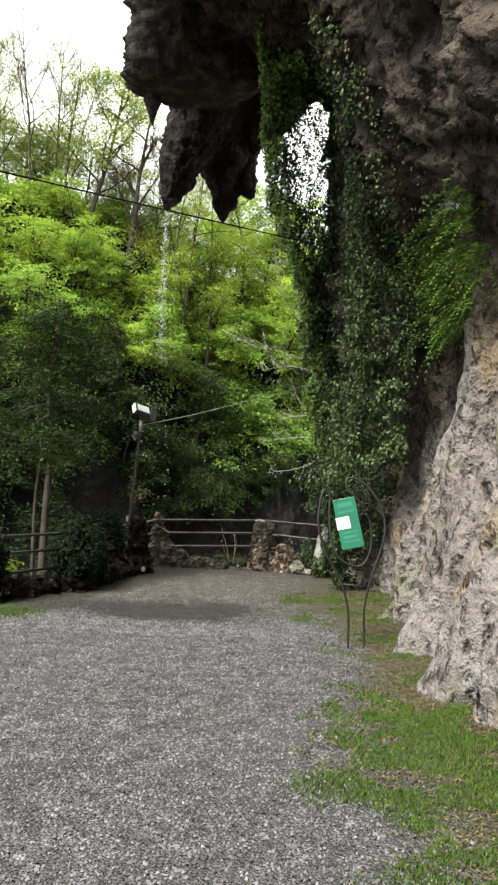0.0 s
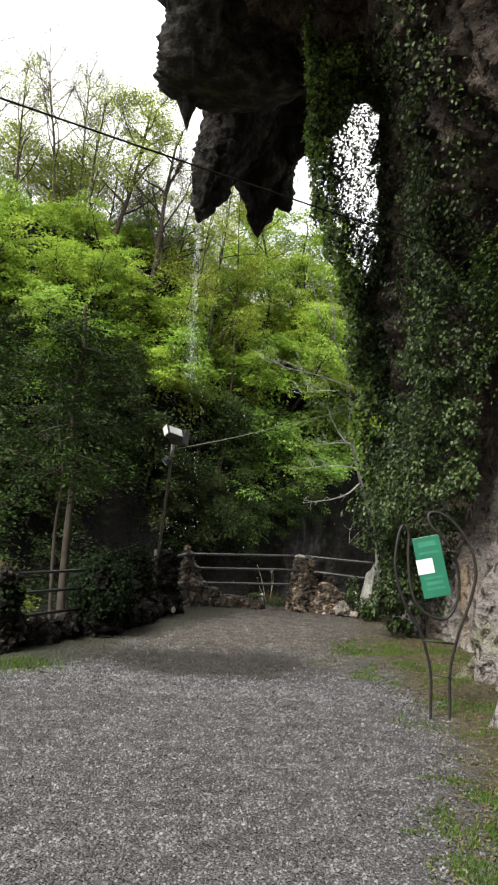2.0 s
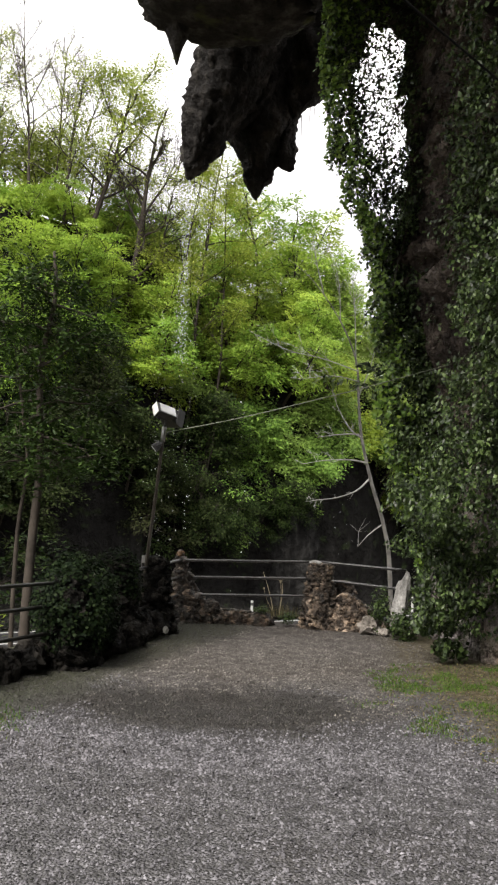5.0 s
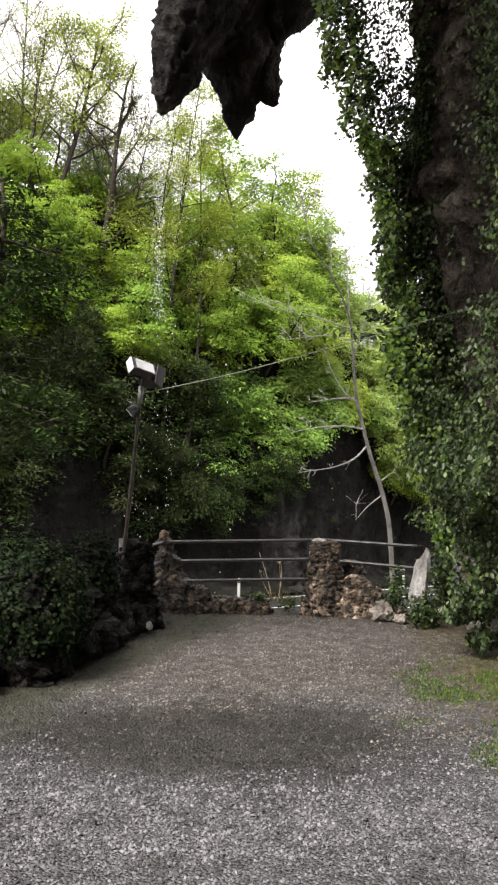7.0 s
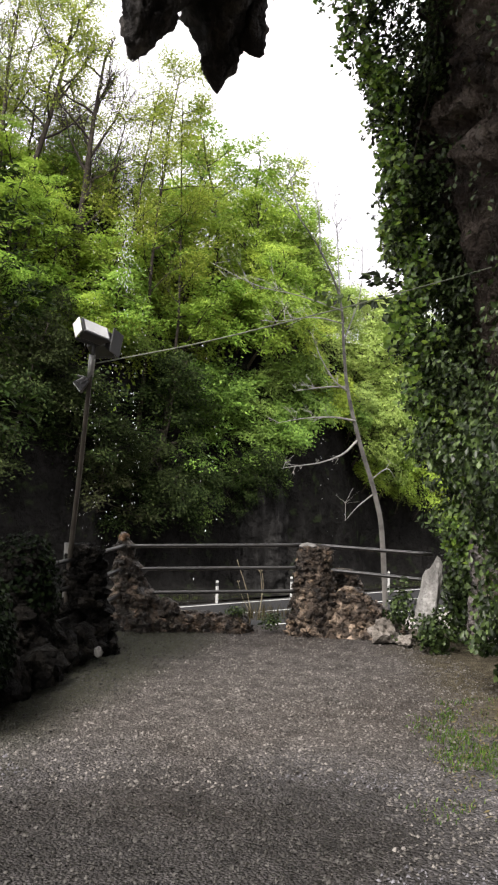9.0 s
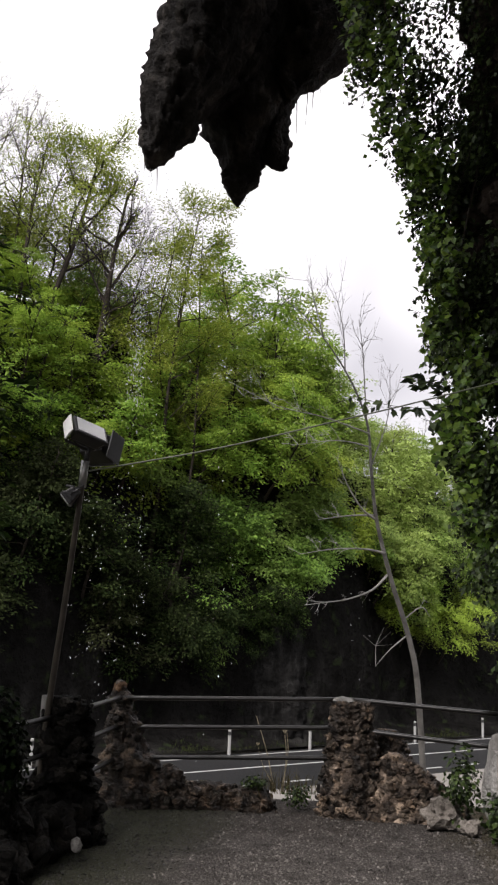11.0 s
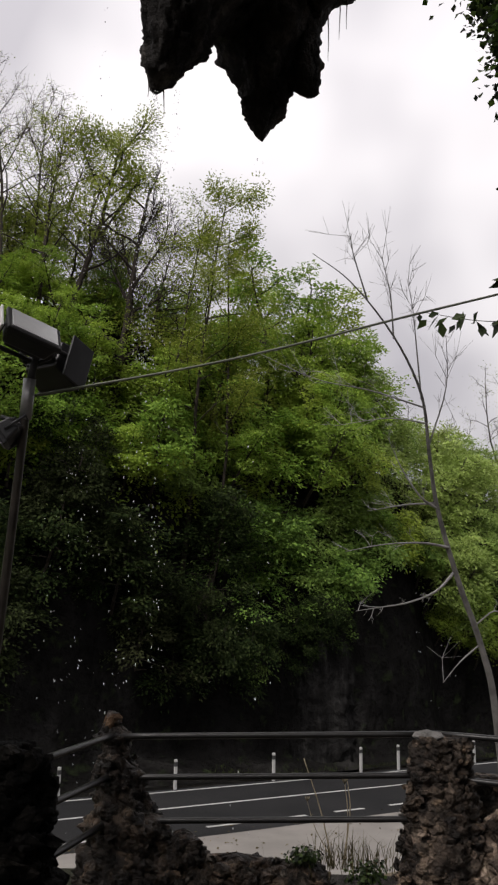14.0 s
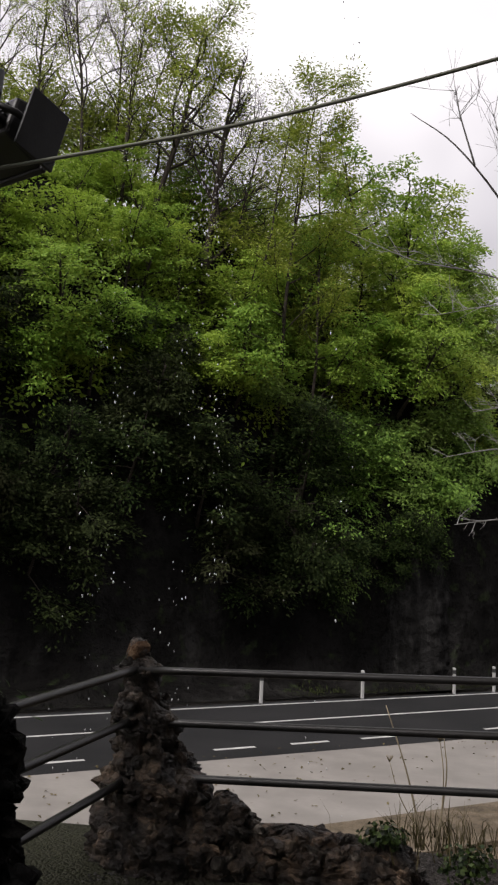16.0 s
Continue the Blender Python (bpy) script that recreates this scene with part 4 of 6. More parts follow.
rock_pillar("heap of brown broken stones beside the fence pillar", (1.0, 17.5, -0.05), [(0.56, 0.05, 0.06), (0.46, 0.16, 0.12), (0.3, 0.34, 0.2), (0.1, 0.5, 0.27), (-0.12, 0.56, 0.3)], 89, 150, 0.1, STONES, (-0.35, 0),
            name="rubble_heap", category="rubble", group="low stone walls")
rock_pillar("weathered brown stump of stones behind the pillar", (0.78, 17.95, -0.05), [(0.72, 0.12, 0.1), (0.6, 0.22, 0.16), (0.3, 0.28, 0.2), (-0.2, 0.3, 0.22)], 91, 80, 0.12, STONES,
            name="rubble_heap", category="rubble", group="low stone walls")
loose_rock((1.14, 17.0, 0.08), (0.34, 0.28, 0.3), 3, PALE_STONES, "rounded grey boulder at the edge of the gravel", "", 0.6)
loose_rock((1.3, 16.8, 0.03), (0.17, 0.19, 0.16), 4, PALE_STONES, "rounded grey boulder at the edge of the gravel", "", 1.6)
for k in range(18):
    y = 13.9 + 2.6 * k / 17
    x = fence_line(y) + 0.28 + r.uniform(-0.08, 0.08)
    loose_rock((x, y, 0.06 + 0.05 * r.random()), (0.26 + 0.14 * r.random(), 0.3, 0.26 + 0.2 * r.random()), k, SHADED_GREY_STONES, "dark tufa stone along the foot of the fence",
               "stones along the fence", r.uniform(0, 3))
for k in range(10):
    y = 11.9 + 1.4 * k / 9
    loose_rock((fence_line(y) - 0.02 + r.uniform(-0.06, 0.06), y, 0.08), (0.34, 0.36, 0.3 + 0.1 * r.random()), k, SHADED_GREY_STONES, "dark stone in the low kerb under the rails",
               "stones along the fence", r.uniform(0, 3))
chip = tagged(new("rock", rough_stone(71, 2, 0.4, 0.8)), "small white broken stone lying by the fence", "rock")
chip.data.materials.append(ROCK_WHITE)
chip.location, chip.scale = (-1.81, 15.5, 0.09), (0.075, 0.05, 0.14)
slab = tagged(new("standing_stone", rough_stone(77, 3, 0.55, 1.0)), "pale grey upright limestone slab under the ivy", "rock")
slab.data.materials.append(ROCK_WHITE)
slab.location, slab.scale, slab.rotation_euler = (1.5, 16.65, 0.45), (0.18, 0.26, 0.86), (0.1, 0.08, 0.3)


def rail(a, b, radius=0.021, sag=0.0, label="weathered dark iron tube rail of the fence"):
    a, b = Vector(a), Vector(b)
    pts = [a.lerp(b, t) - Vector((0, 0, sag * 4 * t * (1 - t))) for t in np.linspace(0, 1, 9)]
    ob = tagged(new("rail", mesh_of("rail", *tube(pts, radius, 10), RAIL, True)), label, "rail", "iron rails of the fence")
    return ob


for h, hl in ((0.97, 0.895), (0.71, 0.63), (0.44, 0.355)):
    rail((-1.8, 17.72, hl), (0.4, 17.6, h))
rail((0.4, 17.6, 0.97), (1.66, 17.1, 0.93))
rail((0.4, 17.6, 0.70), (1.66, 17.1, 0.64))
for h in (0.87, 0.61, 0.32):
    rail((-1.8, 17.75, h + 0.03), (-2.1, 16.15, h))
    rail((-2.1, 16.15, h), (-2.42, 15.0, h - 0.02))
for h in (0.86, 0.62, 0.34):
    rail((-2.8, 13.2, h - 0.02), (-3.4, 11.7, h))

# ---- lamp pole with floodlight ----
lamp = thing("lamp_pole", "leaning thin steel lamp pole with two floodlights, tied to the fence", "lamp post", at=(-2.2, 16.05, 0.0))
pole_line = [(0, 0, 0.0), (0.02, -0.05, 0.75), (0.12, -0.22, 1.8), (0.21, -0.4, 2.78)]
child("pole", mesh_of("pole", *tube(smooth_line(pole_line, 5), 0.026, 12, 0.022), POLE, True), lamp)
child("collar", mesh_of("collar", *tube([(0.195, -0.365, 2.6), (0.212, -0.405, 2.8)], 0.031, 12), GALV, True), lamp, "bright steel collar")


def floodlight(parent, m, size, name="floodlight", plate=LAMP_PALE):
    """A wedge-shaped housing with a glass front, cooling ribs and a stirrup."""
    w, d, h = size
    bm = bmesh.new()
    pts = [(-w / 2, -d / 2, 0), (w / 2, -d / 2, 0), (w / 2, d / 2, 0), (-w / 2, d / 2, 0),
           (-w * 0.42, -d * 0.3, h), (w * 0.42, -d * 0.3, h), (w * 0.42, d * 0.38, h), (-w * 0.42, d * 0.38, h)]
    vs = [bm.verts.new(p) for p in pts]
    for f in ((0, 3, 2, 1), (4, 5, 6, 7), (0, 1, 5, 4), (1, 2, 6, 5), (2, 3, 7, 6), (3, 0, 4, 7)):
        bm.faces.new([vs[k] for k in f])
    bmesh.ops.bevel(bm, geom=bm.edges[:], offset=0.012, segments=2, affect="EDGES", profile=0.5)
    body = part(name, bm, LAMP_GREY, parent, "grey floodlight housing")
    body.matrix_basis = m
    part("rim", box_bm(w * 1.06, d * 1.06, 0.025, 0.006, (0, 0, -0.008)), LAMP_DARK, body, "dark rim")
    part("glass", box_bm(w * 0.9, d * 0.88, 0.008, 0.002, (0, 0, -0.024)), LAMP_GLASS, body, "front glass with the reflected sky put into its colour")
    part("side_plate", box_bm(0.012, d * 1.08, h * 1.05, 0.003, (w * 0.62, 0, h * 0.38)), plate, body, "flat side plate")
    for k in range(5):
        part("rib", box_bm(w * 0.7, 0.006, 0.02, 0.001, (0, -d * 0.2 + k * d * 0.1, h + 0.008)), LAMP_GREY, body)
    bow = [(-w * 0.53, 0, 0.03), (-w * 0.53, 0, h), (-w * 0.4, 0, h + 0.06), (w * 0.4, 0, h + 0.06), (w * 0.53, 0, h), (w * 0.53, 0, 0.03)]
    child("stirrup", mesh_of("stirrup", *tube(bow, 0.05 * w, 8), LAMP_DARK), body, "dark steel stirrup")
    return body


head = Vector((0.25, -0.55, 3.0))
floodlight(lamp, look(head, head + Vector((0.75, -0.7, 0.75)), 15), (0.27, 0.17, 0.1))
side = Vector((0.3, -0.1, 2.93))
floodlight(lamp, look(side, side + Vector((0.45, 0.8, -0.25)), 0), (0.26, 0.22, 0.16), "side_floodlight", LAMP_DARK)
child("bracket", mesh_of("bracket", *tube([(0.21, -0.4, 2.74), (0.24, -0.42, 2.98), (0.3, -0.22, 2.95)], 0.02, 8), LAMP_DARK), lamp, "dark lamp bracket")
low = Vector((0.1, -0.42, 2.5))
floodlight(lamp, look(low, low + Vector((-0.7, -0.1, -0.6)), 0), (0.13, 0.11, 0.09), "small_floodlight", LAMP_GREY)
child("clamp", mesh_of("clamp", *tube([(0.08, -0.4, 2.6), (0.14, -0.39, 2.59), (0.2, -0.36, 2.58)], 0.012, 8), LAMP_DARK), lamp)
tagged(new("concrete_post", mesh_of("concrete_post", *tube([(-2.2, 16.12, -0.1), (-2.2, 16.12, 1.02)], 0.05, 12), CONCRETE, True)),
                   "short grey concrete post beside the lamp pole", "post")

cliff_lamp = thing("cliff_lamp", "small pale floodlight fixed to the cliff among ferns", "lamp", at=(2.3, 9.5, 5.0))
body = part("housing", box_bm(0.3, 0.2, 0.09, 0.02), LAMP_GREY, cliff_lamp)
body.rotation_euler = (0.3, -0.2, 0.4)
part("front", box_bm(0.26, 0.01, 0.07, 0.004, (0, -0.103, 0)), LAMP_GLASS, body, "front glass with the reflected sky put into its colour")
child("arm", mesh_of("arm", *tube([(0.05, 0.02, -0.05), (0.15, 0.05, -0.2), (0.5, 0.1, -0.25)], 0.015, 8), LAMP_DARK), cliff_lamp, "dark bracket arm")


def cable(points, radius, mat, label):
    return tagged(new("cable", mesh_of("cable", *tube(smooth_line(points, 10), radius, 6), mat, True)), label, "cable")


cable([(-24, -22.6, 1.3), (-14, -9.8, 2.05), (-6, 0.39, 3.1), (-3, 4.33, 3.65), (0, 8.29, 4.25), (2.3, 11.3, 4.75)], 0.0065, CABLE, "black cable strung from the cliff across the terrace")
cable([(-1.99, 15.68, 2.72), (-1, 15.83, 2.98), (0, 15.9, 3.28), (0.7, 15.97, 3.5), (2, 16.1, 3.94), (3.4, 16.2, 4.44)], 0.0065, CABLE_PALE, "thin weathered cable from the lamp pole to the cliff")

# ---- notice on a bent iron stand ----
stand = thing("notice_stand", "green notice board on a bent iron stand in the grass", "sign", at=(1.25, 9.36, 0.0))
bar_a = [(-0.085, 0, -0.1), (-0.085, 0, 0.1), (-0.1, 0, 0.4), (-0.2, 0, 0.72), (-0.36, 0, 0.98), (-0.46, 0, 1.3), (-0.44, 0, 1.6), (-0.39, 0, 1.7), (-0.34, 0, 1.62), (-0.34, 0, 1.4), (-0.3, 0, 1.1), (-0.2, 0, 0.93),
         (-0.02, 0, 0.86), (0.08, 0, 0.92), (0.14, 0, 1.1), (0.12, 0, 1.34), (0.06, 0, 1.45)]
bar_b = [(0.09, 0, -0.1), (0.09, 0, 0.1), (0.085, 0, 0.42), (0.15, 0, 0.75), (0.25, 0, 1.08), (0.28, 0, 1.32), (0.22, 0, 1.55), (0.08, 0, 1.74), (-0.06, 0, 1.83), (-0.16, 0, 1.82), (-0.15, 0, 1.72), (-0.05, 0, 1.62), (0.05, 0, 1.5)]
for line in (bar_a, bar_b):
    child("bar", mesh_of("bar", *tube(smooth_line([(x, 0.02 * math.sin(k), z) for k, (x, y, z) in enumerate(line)], 5), 0.014, 8), IRON, True), stand)
child("cross_bar", mesh_of("cross_bar", *tube([(-0.19, 0, 0.66), (0.13, 0.01, 0.64)], 0.009, 8), IRON), stand)
child("cross_wire", mesh_of("cross_wire", *tube([(-0.1, 0, 0.36), (0.085, 0, 0.33)], 0.004, 6), IRON), stand)
board = part("board", box_bm(0.25, 0.012, 0.56, 0.004), SIGN_GREEN, stand, "faded green enamel board")
board.matrix_basis = pose(-0.13, -0.03, 1.335, -4, -13.5, -6)
paper = part("paper", box_bm(0.15, 0.003, 0.135, 0.0008, (-0.055, -0.009, 0.01)), PAPER, board, "white paper notice")
for k, w in enumerate((0.09, 0.11, 0.1, 0.06)):
    part("print_line", box_bm(w, 0.002, 0.006, 0, (-0.055, -0.0112, 0.045 - 0.022 * k)), PAPER_BAR, paper)
for z, w, h in ((0.21, 0.16, 0.05), (0.13, 0.18, 0.022), (-0.1, 0.17, 0.02), (-0.15, 0.15, 0.03), (-0.2, 0.17, 0.022)):
    part("writing_bar", box_bm(w, 0.002, h, 0, (0.0, -0.0065, z)), SIGN_BAR, board)
for x, z in ((-0.1, 0.255), (0.1, 0.255), (-0.1, -0.255), (0.1, -0.255)):
    part("screw", box_bm(0.012, 0.006, 0.012, 0.003, (x, -0.008, z)), LAMP_DARK, board)


# ---- trees ----
def grow(r, length, spread, limbs, twigs, bend=0.12, stems=1, up=0.55, low=0.3, radius=None, aim=None, fine=0):
    """A trunk with limbs and twigs. Returns wood pieces and the places and ways of the twigs' ends."""
    wood, ends = [], []
    radius = radius or 0.02 * length
    for s in range(stems):
        lean = unit(np.array([r.normal(0, 0.25 if stems > 1 else 0.08), r.normal(0, 0.25 if stems > 1 else 0.08), 1.0]))
        if aim is not None:
            lean = unit(np.array(aim))
        pts = [np.array([0.15 * s * r.normal(), 0.15 * s * r.normal(), -0.4])]
        way = lean
        for k in range(7):
            way = unit(way + r.normal(0, bend, 3) + np.array([0, 0, 0.1]) if aim is None else way + r.normal(0, bend, 3) + 0.3 * lean)
            pts.append(pts[-1] + way * (length + 0.4) / 7)
        pts = np.array(pts)
        wood.append(tube(pts, radius, 6, radius * 0.25))
        for k in range(limbs):
            t = low + (1 - low) * (k + r.random()) / limbs
            at = np.array([np.interp(t * 7, np.arange(8), pts[:, c]) for c in range(3)])
            phi = 2.4 * k + r.uniform(-0.5, 0.5)
            out = np.array([math.cos(phi), math.sin(phi), up * r.uniform(0.4, 1.5)])
            ln = spread * (1.05 - 0.65 * (t - low) / (1 - low)) * r.uniform(0.7, 1.2)
            lp, way = [at], unit(out)
            for m in range(5):
                way = unit(way + r.normal(0, 0.16, 3) + np.array([0, 0, 0.03]))
                lp.append(lp[-1] + way * ln / 5)
            lp = np.array(lp)
            wood.append(tube(lp, radius * 0.4 * (1.2 - 0.6 * t), 4, radius * 0.08, capped=False))
            for m in range(twigs):
                u = r.uniform(0.3, 1.0)
                b0 = np.array([np.interp(u * 5, np.arange(6), lp[:, c]) for c in range(3)])
                tw = unit(unit(out) + r.normal(0, 0.7, 3))
                b1 = b0 + tw * ln * r.uniform(0.18, 0.42)
                wood.append(tube(np.array([b0, (b0 + b1) / 2 + r.normal(0, 0.03, 3) * ln, b1]), radius * 0.1, 3, radius * 0.04, capped=False))
                for _ in range(fine):
                    b2 = b0 + (b1 - b0) * r.uniform(0.3, 1.0)
                    wood.append(tube(np.array([b2, b2 + unit(tw + r.normal(0, 0.6, 3)) * ln * r.uniform(0.12, 0.25)]), radius * 0.06, 3, radius * 0.03, capped=False))
                ends += [(b1, tw), ((b0 + b1) / 2, tw)]
            ends.append((lp[-1], way))
    return wood, ends


def sprays(r, ends, per, reach, leaf, flat=0.18, droop=0.25):
    """Flat, layered sprays of leaves round twig ends."""
    e = np.array([p for p, _ in ends])
    w = np.array([q for _, q in ends])
    n = len(e) * per
    at, way = np.repeat(e, per, 0), np.repeat(w, per, 0)
    ang, rad = r.uniform(0, 2 * np.pi, n), reach * np.sqrt(r.random(n)) * np.repeat(r.uniform(0.6, 1.3, len(e)), per)
    off = np.stack([np.cos(ang) * rad, np.sin(ang) * rad, r.normal(0, flat * reach, n) - droop * rad * rad / reach], -1)
    tilt = np.repeat(r.normal(0, 0.25, (len(e), 2)), per, 0)
    off[:, 2] += off[:, 0] * tilt[:, 0] + off[:, 1] * tilt[:, 1]
    c = at + off + way * reach * 0.3
    nrm = np.stack([-tilt[:, 0] + 0.5 * off[:, 0] / reach * droop, -tilt[:, 1], np.ones(n)], -1) + r.normal(0, 0.38, (n, 3))
    aim = off / reach + 0.6 * way + r.normal(0, 0.35, (n, 3)) - np.array([0, 0, 0.25])
    return leaf_arrays(c, nrm, leaf * 1.15, leaf * 0.5, r, aim=aim)


def tree(name, label, seed, length, spread, limbs, twigs, per, reach, leaf, leaf_mat, bark, group="", **how):
    r = np.random.default_rng(seed)
    ob = thing(name, label, "tree", group)
    flat = how.pop("flat", 0.18)
    wood, ends = grow(r, length, spread, limbs, twigs, **how)
    child("trunk", mesh_of("trunk", *gather(wood), bark, True), ob)
    if per:
        child("crown", mesh_of("crown", *sprays(r, ends, per, reach, leaf, flat), leaf_mat), ob)
    return ob


WOODS = "trees on the hillside"
kinds = [tree("beech_tree", "bright green leafy tree on the steep hillside", 100 + k, 5.6 + 0.5 * k, 2.5 + 0.15 * k, 13, 6, 22, 0.74, 0.205, LEAF_SPRING, BARK, WOODS, flat=0.07) for k in range(5)]
shrubs = [tree("bush", "leafy green bush hanging over the rock face", 120 + k, 2.2, 2.2, 10, 6, 25, 0.68, 0.185, LEAF_SPRING, BARK, "bushes on the rock face", up=0.05, low=0.15, flat=0.07) for k in range(2)]
hazy = [tree("maple_tree", "pale yellow-green leafy tree on the far slope", 180 + k, 5.8, 2.6, 12, 6, 18, 0.8, 0.23, LEAF_HAZY, BARK, WOODS, flat=0.07) for k in range(2)]
# darker copies of the bushes: the lower slope's shade is in their leaf colour
thicket = [tree("bush", "green bush hanging over the rock face, its leaves darkened for shade", 125 + k, 2.2, 2.2, 10, 6, 25, 0.68, 0.185, LEAF_DARK, BARK, "bushes on the rock face", up=0.0, low=0.15, flat=0.07) for k in range(2)]
dark = [tree("evergreen_tree", "dense leafy tree low on the rock face, its leaves darkened for shade", 130 + k, 4.4, 2.3, 12, 6, 22, 0.74, 0.2, LEAF_SHADE, BARK, "dark trees on the rock face", up=0.1, low=0.2, flat=0.07) for k in range(2)]
bare = [tree("bare_tree", "nearly leafless slender tree on the ridge", 160 + k, 10.0, 2.4, 14, 10, 1, 0.45, 0.1, LEAF_YOUNG, BARK_TWIG, "sparse trees on the ridge", stems=2, up=1.6, low=0.25, bend=0.06,
             radius=0.08) for k in range(2)]
r = np.random.default_rng(200)
used = set()


def plant(kind_list, s, q, scale=1.0, sink=0.1, lean=0.0):
    """Sets a tree on the hillside, leaning out over the road by some degrees."""
    ob = kind_list[int(r.integers(len(kind_list)))]
    x, y = hill_xy(s, q)
    m = pose(x, y, hill_height(s, q) - sink) @ pose(0, 0, 0, 0, 0, turn) @ pose(0, 0, 0, lean + r.normal(0, 4), r.normal(0, 4)) @ pose(0, 0, 0, 0, 0, r.uniform(0, 360))
    k = scale * r.uniform(0.82, 1.15)
    if ob.name in used:
        ob = copy_thing(ob, m)
    else:
        used.add(ob.name)
        ob.matrix_basis = m
    ob.scale = (k, k, k * r.uniform(0.9, 1.1))


# lower and further left, more trees get the shade-darkened leaves
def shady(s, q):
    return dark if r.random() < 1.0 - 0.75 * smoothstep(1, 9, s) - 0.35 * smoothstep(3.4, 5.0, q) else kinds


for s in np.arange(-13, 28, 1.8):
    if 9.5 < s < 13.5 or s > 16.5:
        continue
    plant(dark if s < 6.2 else (hazy if s > 19 else (thicket if s < 10 else shrubs)), s + r.uniform(-0.4, 0.4), 3.3 + r.uniform(-0.2, 0.2), 0.8, 0.3, 25)
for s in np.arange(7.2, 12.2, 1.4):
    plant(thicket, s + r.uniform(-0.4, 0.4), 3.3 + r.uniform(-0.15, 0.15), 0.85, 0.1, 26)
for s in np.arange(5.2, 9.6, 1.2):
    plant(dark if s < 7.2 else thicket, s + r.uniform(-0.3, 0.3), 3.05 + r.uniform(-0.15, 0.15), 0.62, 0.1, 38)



def foothold(s, z):
    """How far up the rock face a height above the terrace is reached."""
    return next(q for q in np.arange(0.6, 7.0, 0.05) if hill_height(s, q) > z)


for s, z in ((9.4, 2.6), (10.4, 3.2), (11.4, 3.9), (12.3, 4.6), (13.2, 5.2), (10.0, 4.4), (11.2, 5.2)):
    plant(thicket, s, foothold(s, z), 0.72, 0.1, 34)
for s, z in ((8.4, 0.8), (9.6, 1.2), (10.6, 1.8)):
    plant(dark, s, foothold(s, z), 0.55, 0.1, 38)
for s, z in ((18.6, 4.4), (19.8, 4.0), (21.2, 3.6), (22.6, 3.0)):
    plant(hazy, s, foothold(s, z), 0.6, 0.2, 30)
for s, z in ((20.4, 1.6), (21.8, 1.0), (23.2, 0.6), (24.6, 0.4), (22.4, 2.2), (26.0, 0.8)):
    plant(kinds, s, foothold(s, z), 0.5, 0.2, 32)
for s in (9.2, 10.4, 11.6, 12.8):
    plant(kinds, s, 4.2, 0.6, 0.1, 22)
for s in np.arange(-13, 28, 1.8):
    plant(hazy if s > 18 else (dark if s < 6 else (thicket if s < 10 or r.random() < 0.5 else kinds)), s + r.uniform(-0.4, 0.4), max(3.6 + r.uniform(-0.2, 0.2), foothold(s, 2.0)), 0.62, 0.3, 38)
for s in np.arange(-13.5, 28, 1.8):
    plant(shady(s, 4.4) if s < 2 else (hazy if s > 17 else (thicket if s < 10 and r.random() < 0.25 else kinds)), s + r.uniform(-0.5, 0.5), 4.4 + r.uniform(-0.3, 0.3), 0.66, 0.2, 25)
for s in np.arange(-13, 29, 1.9):
    plant(hazy if s > 17 else kinds, s + r.uniform(-0.6, 0.6), 5.5 + r.uniform(-0.3, 0.3), 0.6 if s < 9 else 0.8, 0.1, 12)
for s in (15.2, 16.4, 17.6, 18.8, 20.0):
    plant(hazy, s, 6.4, 0.7, 0.1, 8)
for s in np.arange(-13, 31, 2.0):
    plant(hazy if s > 19 else kinds, s + r.uniform(-0.6, 0.6), 7.2 + r.uniform(-0.4, 0.4), 0.42 if s < 10.5 else (0.8 if s < 17 else 0.6))
for s in np.arange(-13, 6, 1.8):
    plant(shrubs, s + r.uniform(-0.5, 0.5), 6.2 + r.uniform(-0.3, 0.3), 0.8, 0.2, 15)
for s in np.arange(-13, 6, 1.9):
    plant(shrubs, s + r.uniform(-0.5, 0.5), 4.9 + r.uniform(-0.3, 0.3), 0.9, 0.2, 25)
for s in np.arange(-12, 8, 2.3):
    plant(shrubs, s + r.uniform(-0.6, 0.6), 9.0 + r.uniform(-0.6, 0.6), 0.65)
for s in np.arange(8, 42, 3.0):
    plant(hazy if s > 22 else kinds, s + r.uniform(-0.7, 0.7), 10.0 + r.uniform(-0.8, 0.8), 0.72 if s < 16 else (0.9 if s < 26 else 0.65))
for s in np.arange(16, 56, 4.6):
    plant(hazy if s > 24 else kinds, s + r.uniform(-0.7, 0.7), 14.0 + r.uniform(-0.8, 0.8), 1.05 if s < 27 else 0.75)
# unseen trees added out of view on the left, to block low sky light
for s in np.arange(-40, -15, 6.0):
    plant(kinds, s + r.uniform(-0.7, 0.7), 3.8 + r.uniform(-0.8, 0.8), 1.2, 0.3, 15)
for ob in kinds + shrubs + dark + bare + hazy + thicket:
    if ob.name not in used:
        plant([ob], 30 + r.uniform(0, 8), 9)
for s, q in ((30, 12), (33, 13), (36, 12.5), (39, 14), (42, 13), (45, 14)):
    plant(bare, s, q, 0.5, 0.3)


def hill_at(x, y):
    """The hillside's height under a place."""
    dx, dy = x + 3.975, y - 41.232
    return hill_height((0.745 * dx + 0.667 * dy) / 0.8517, (0.696 * dy - 0.4995 * dx) / 0.8517)


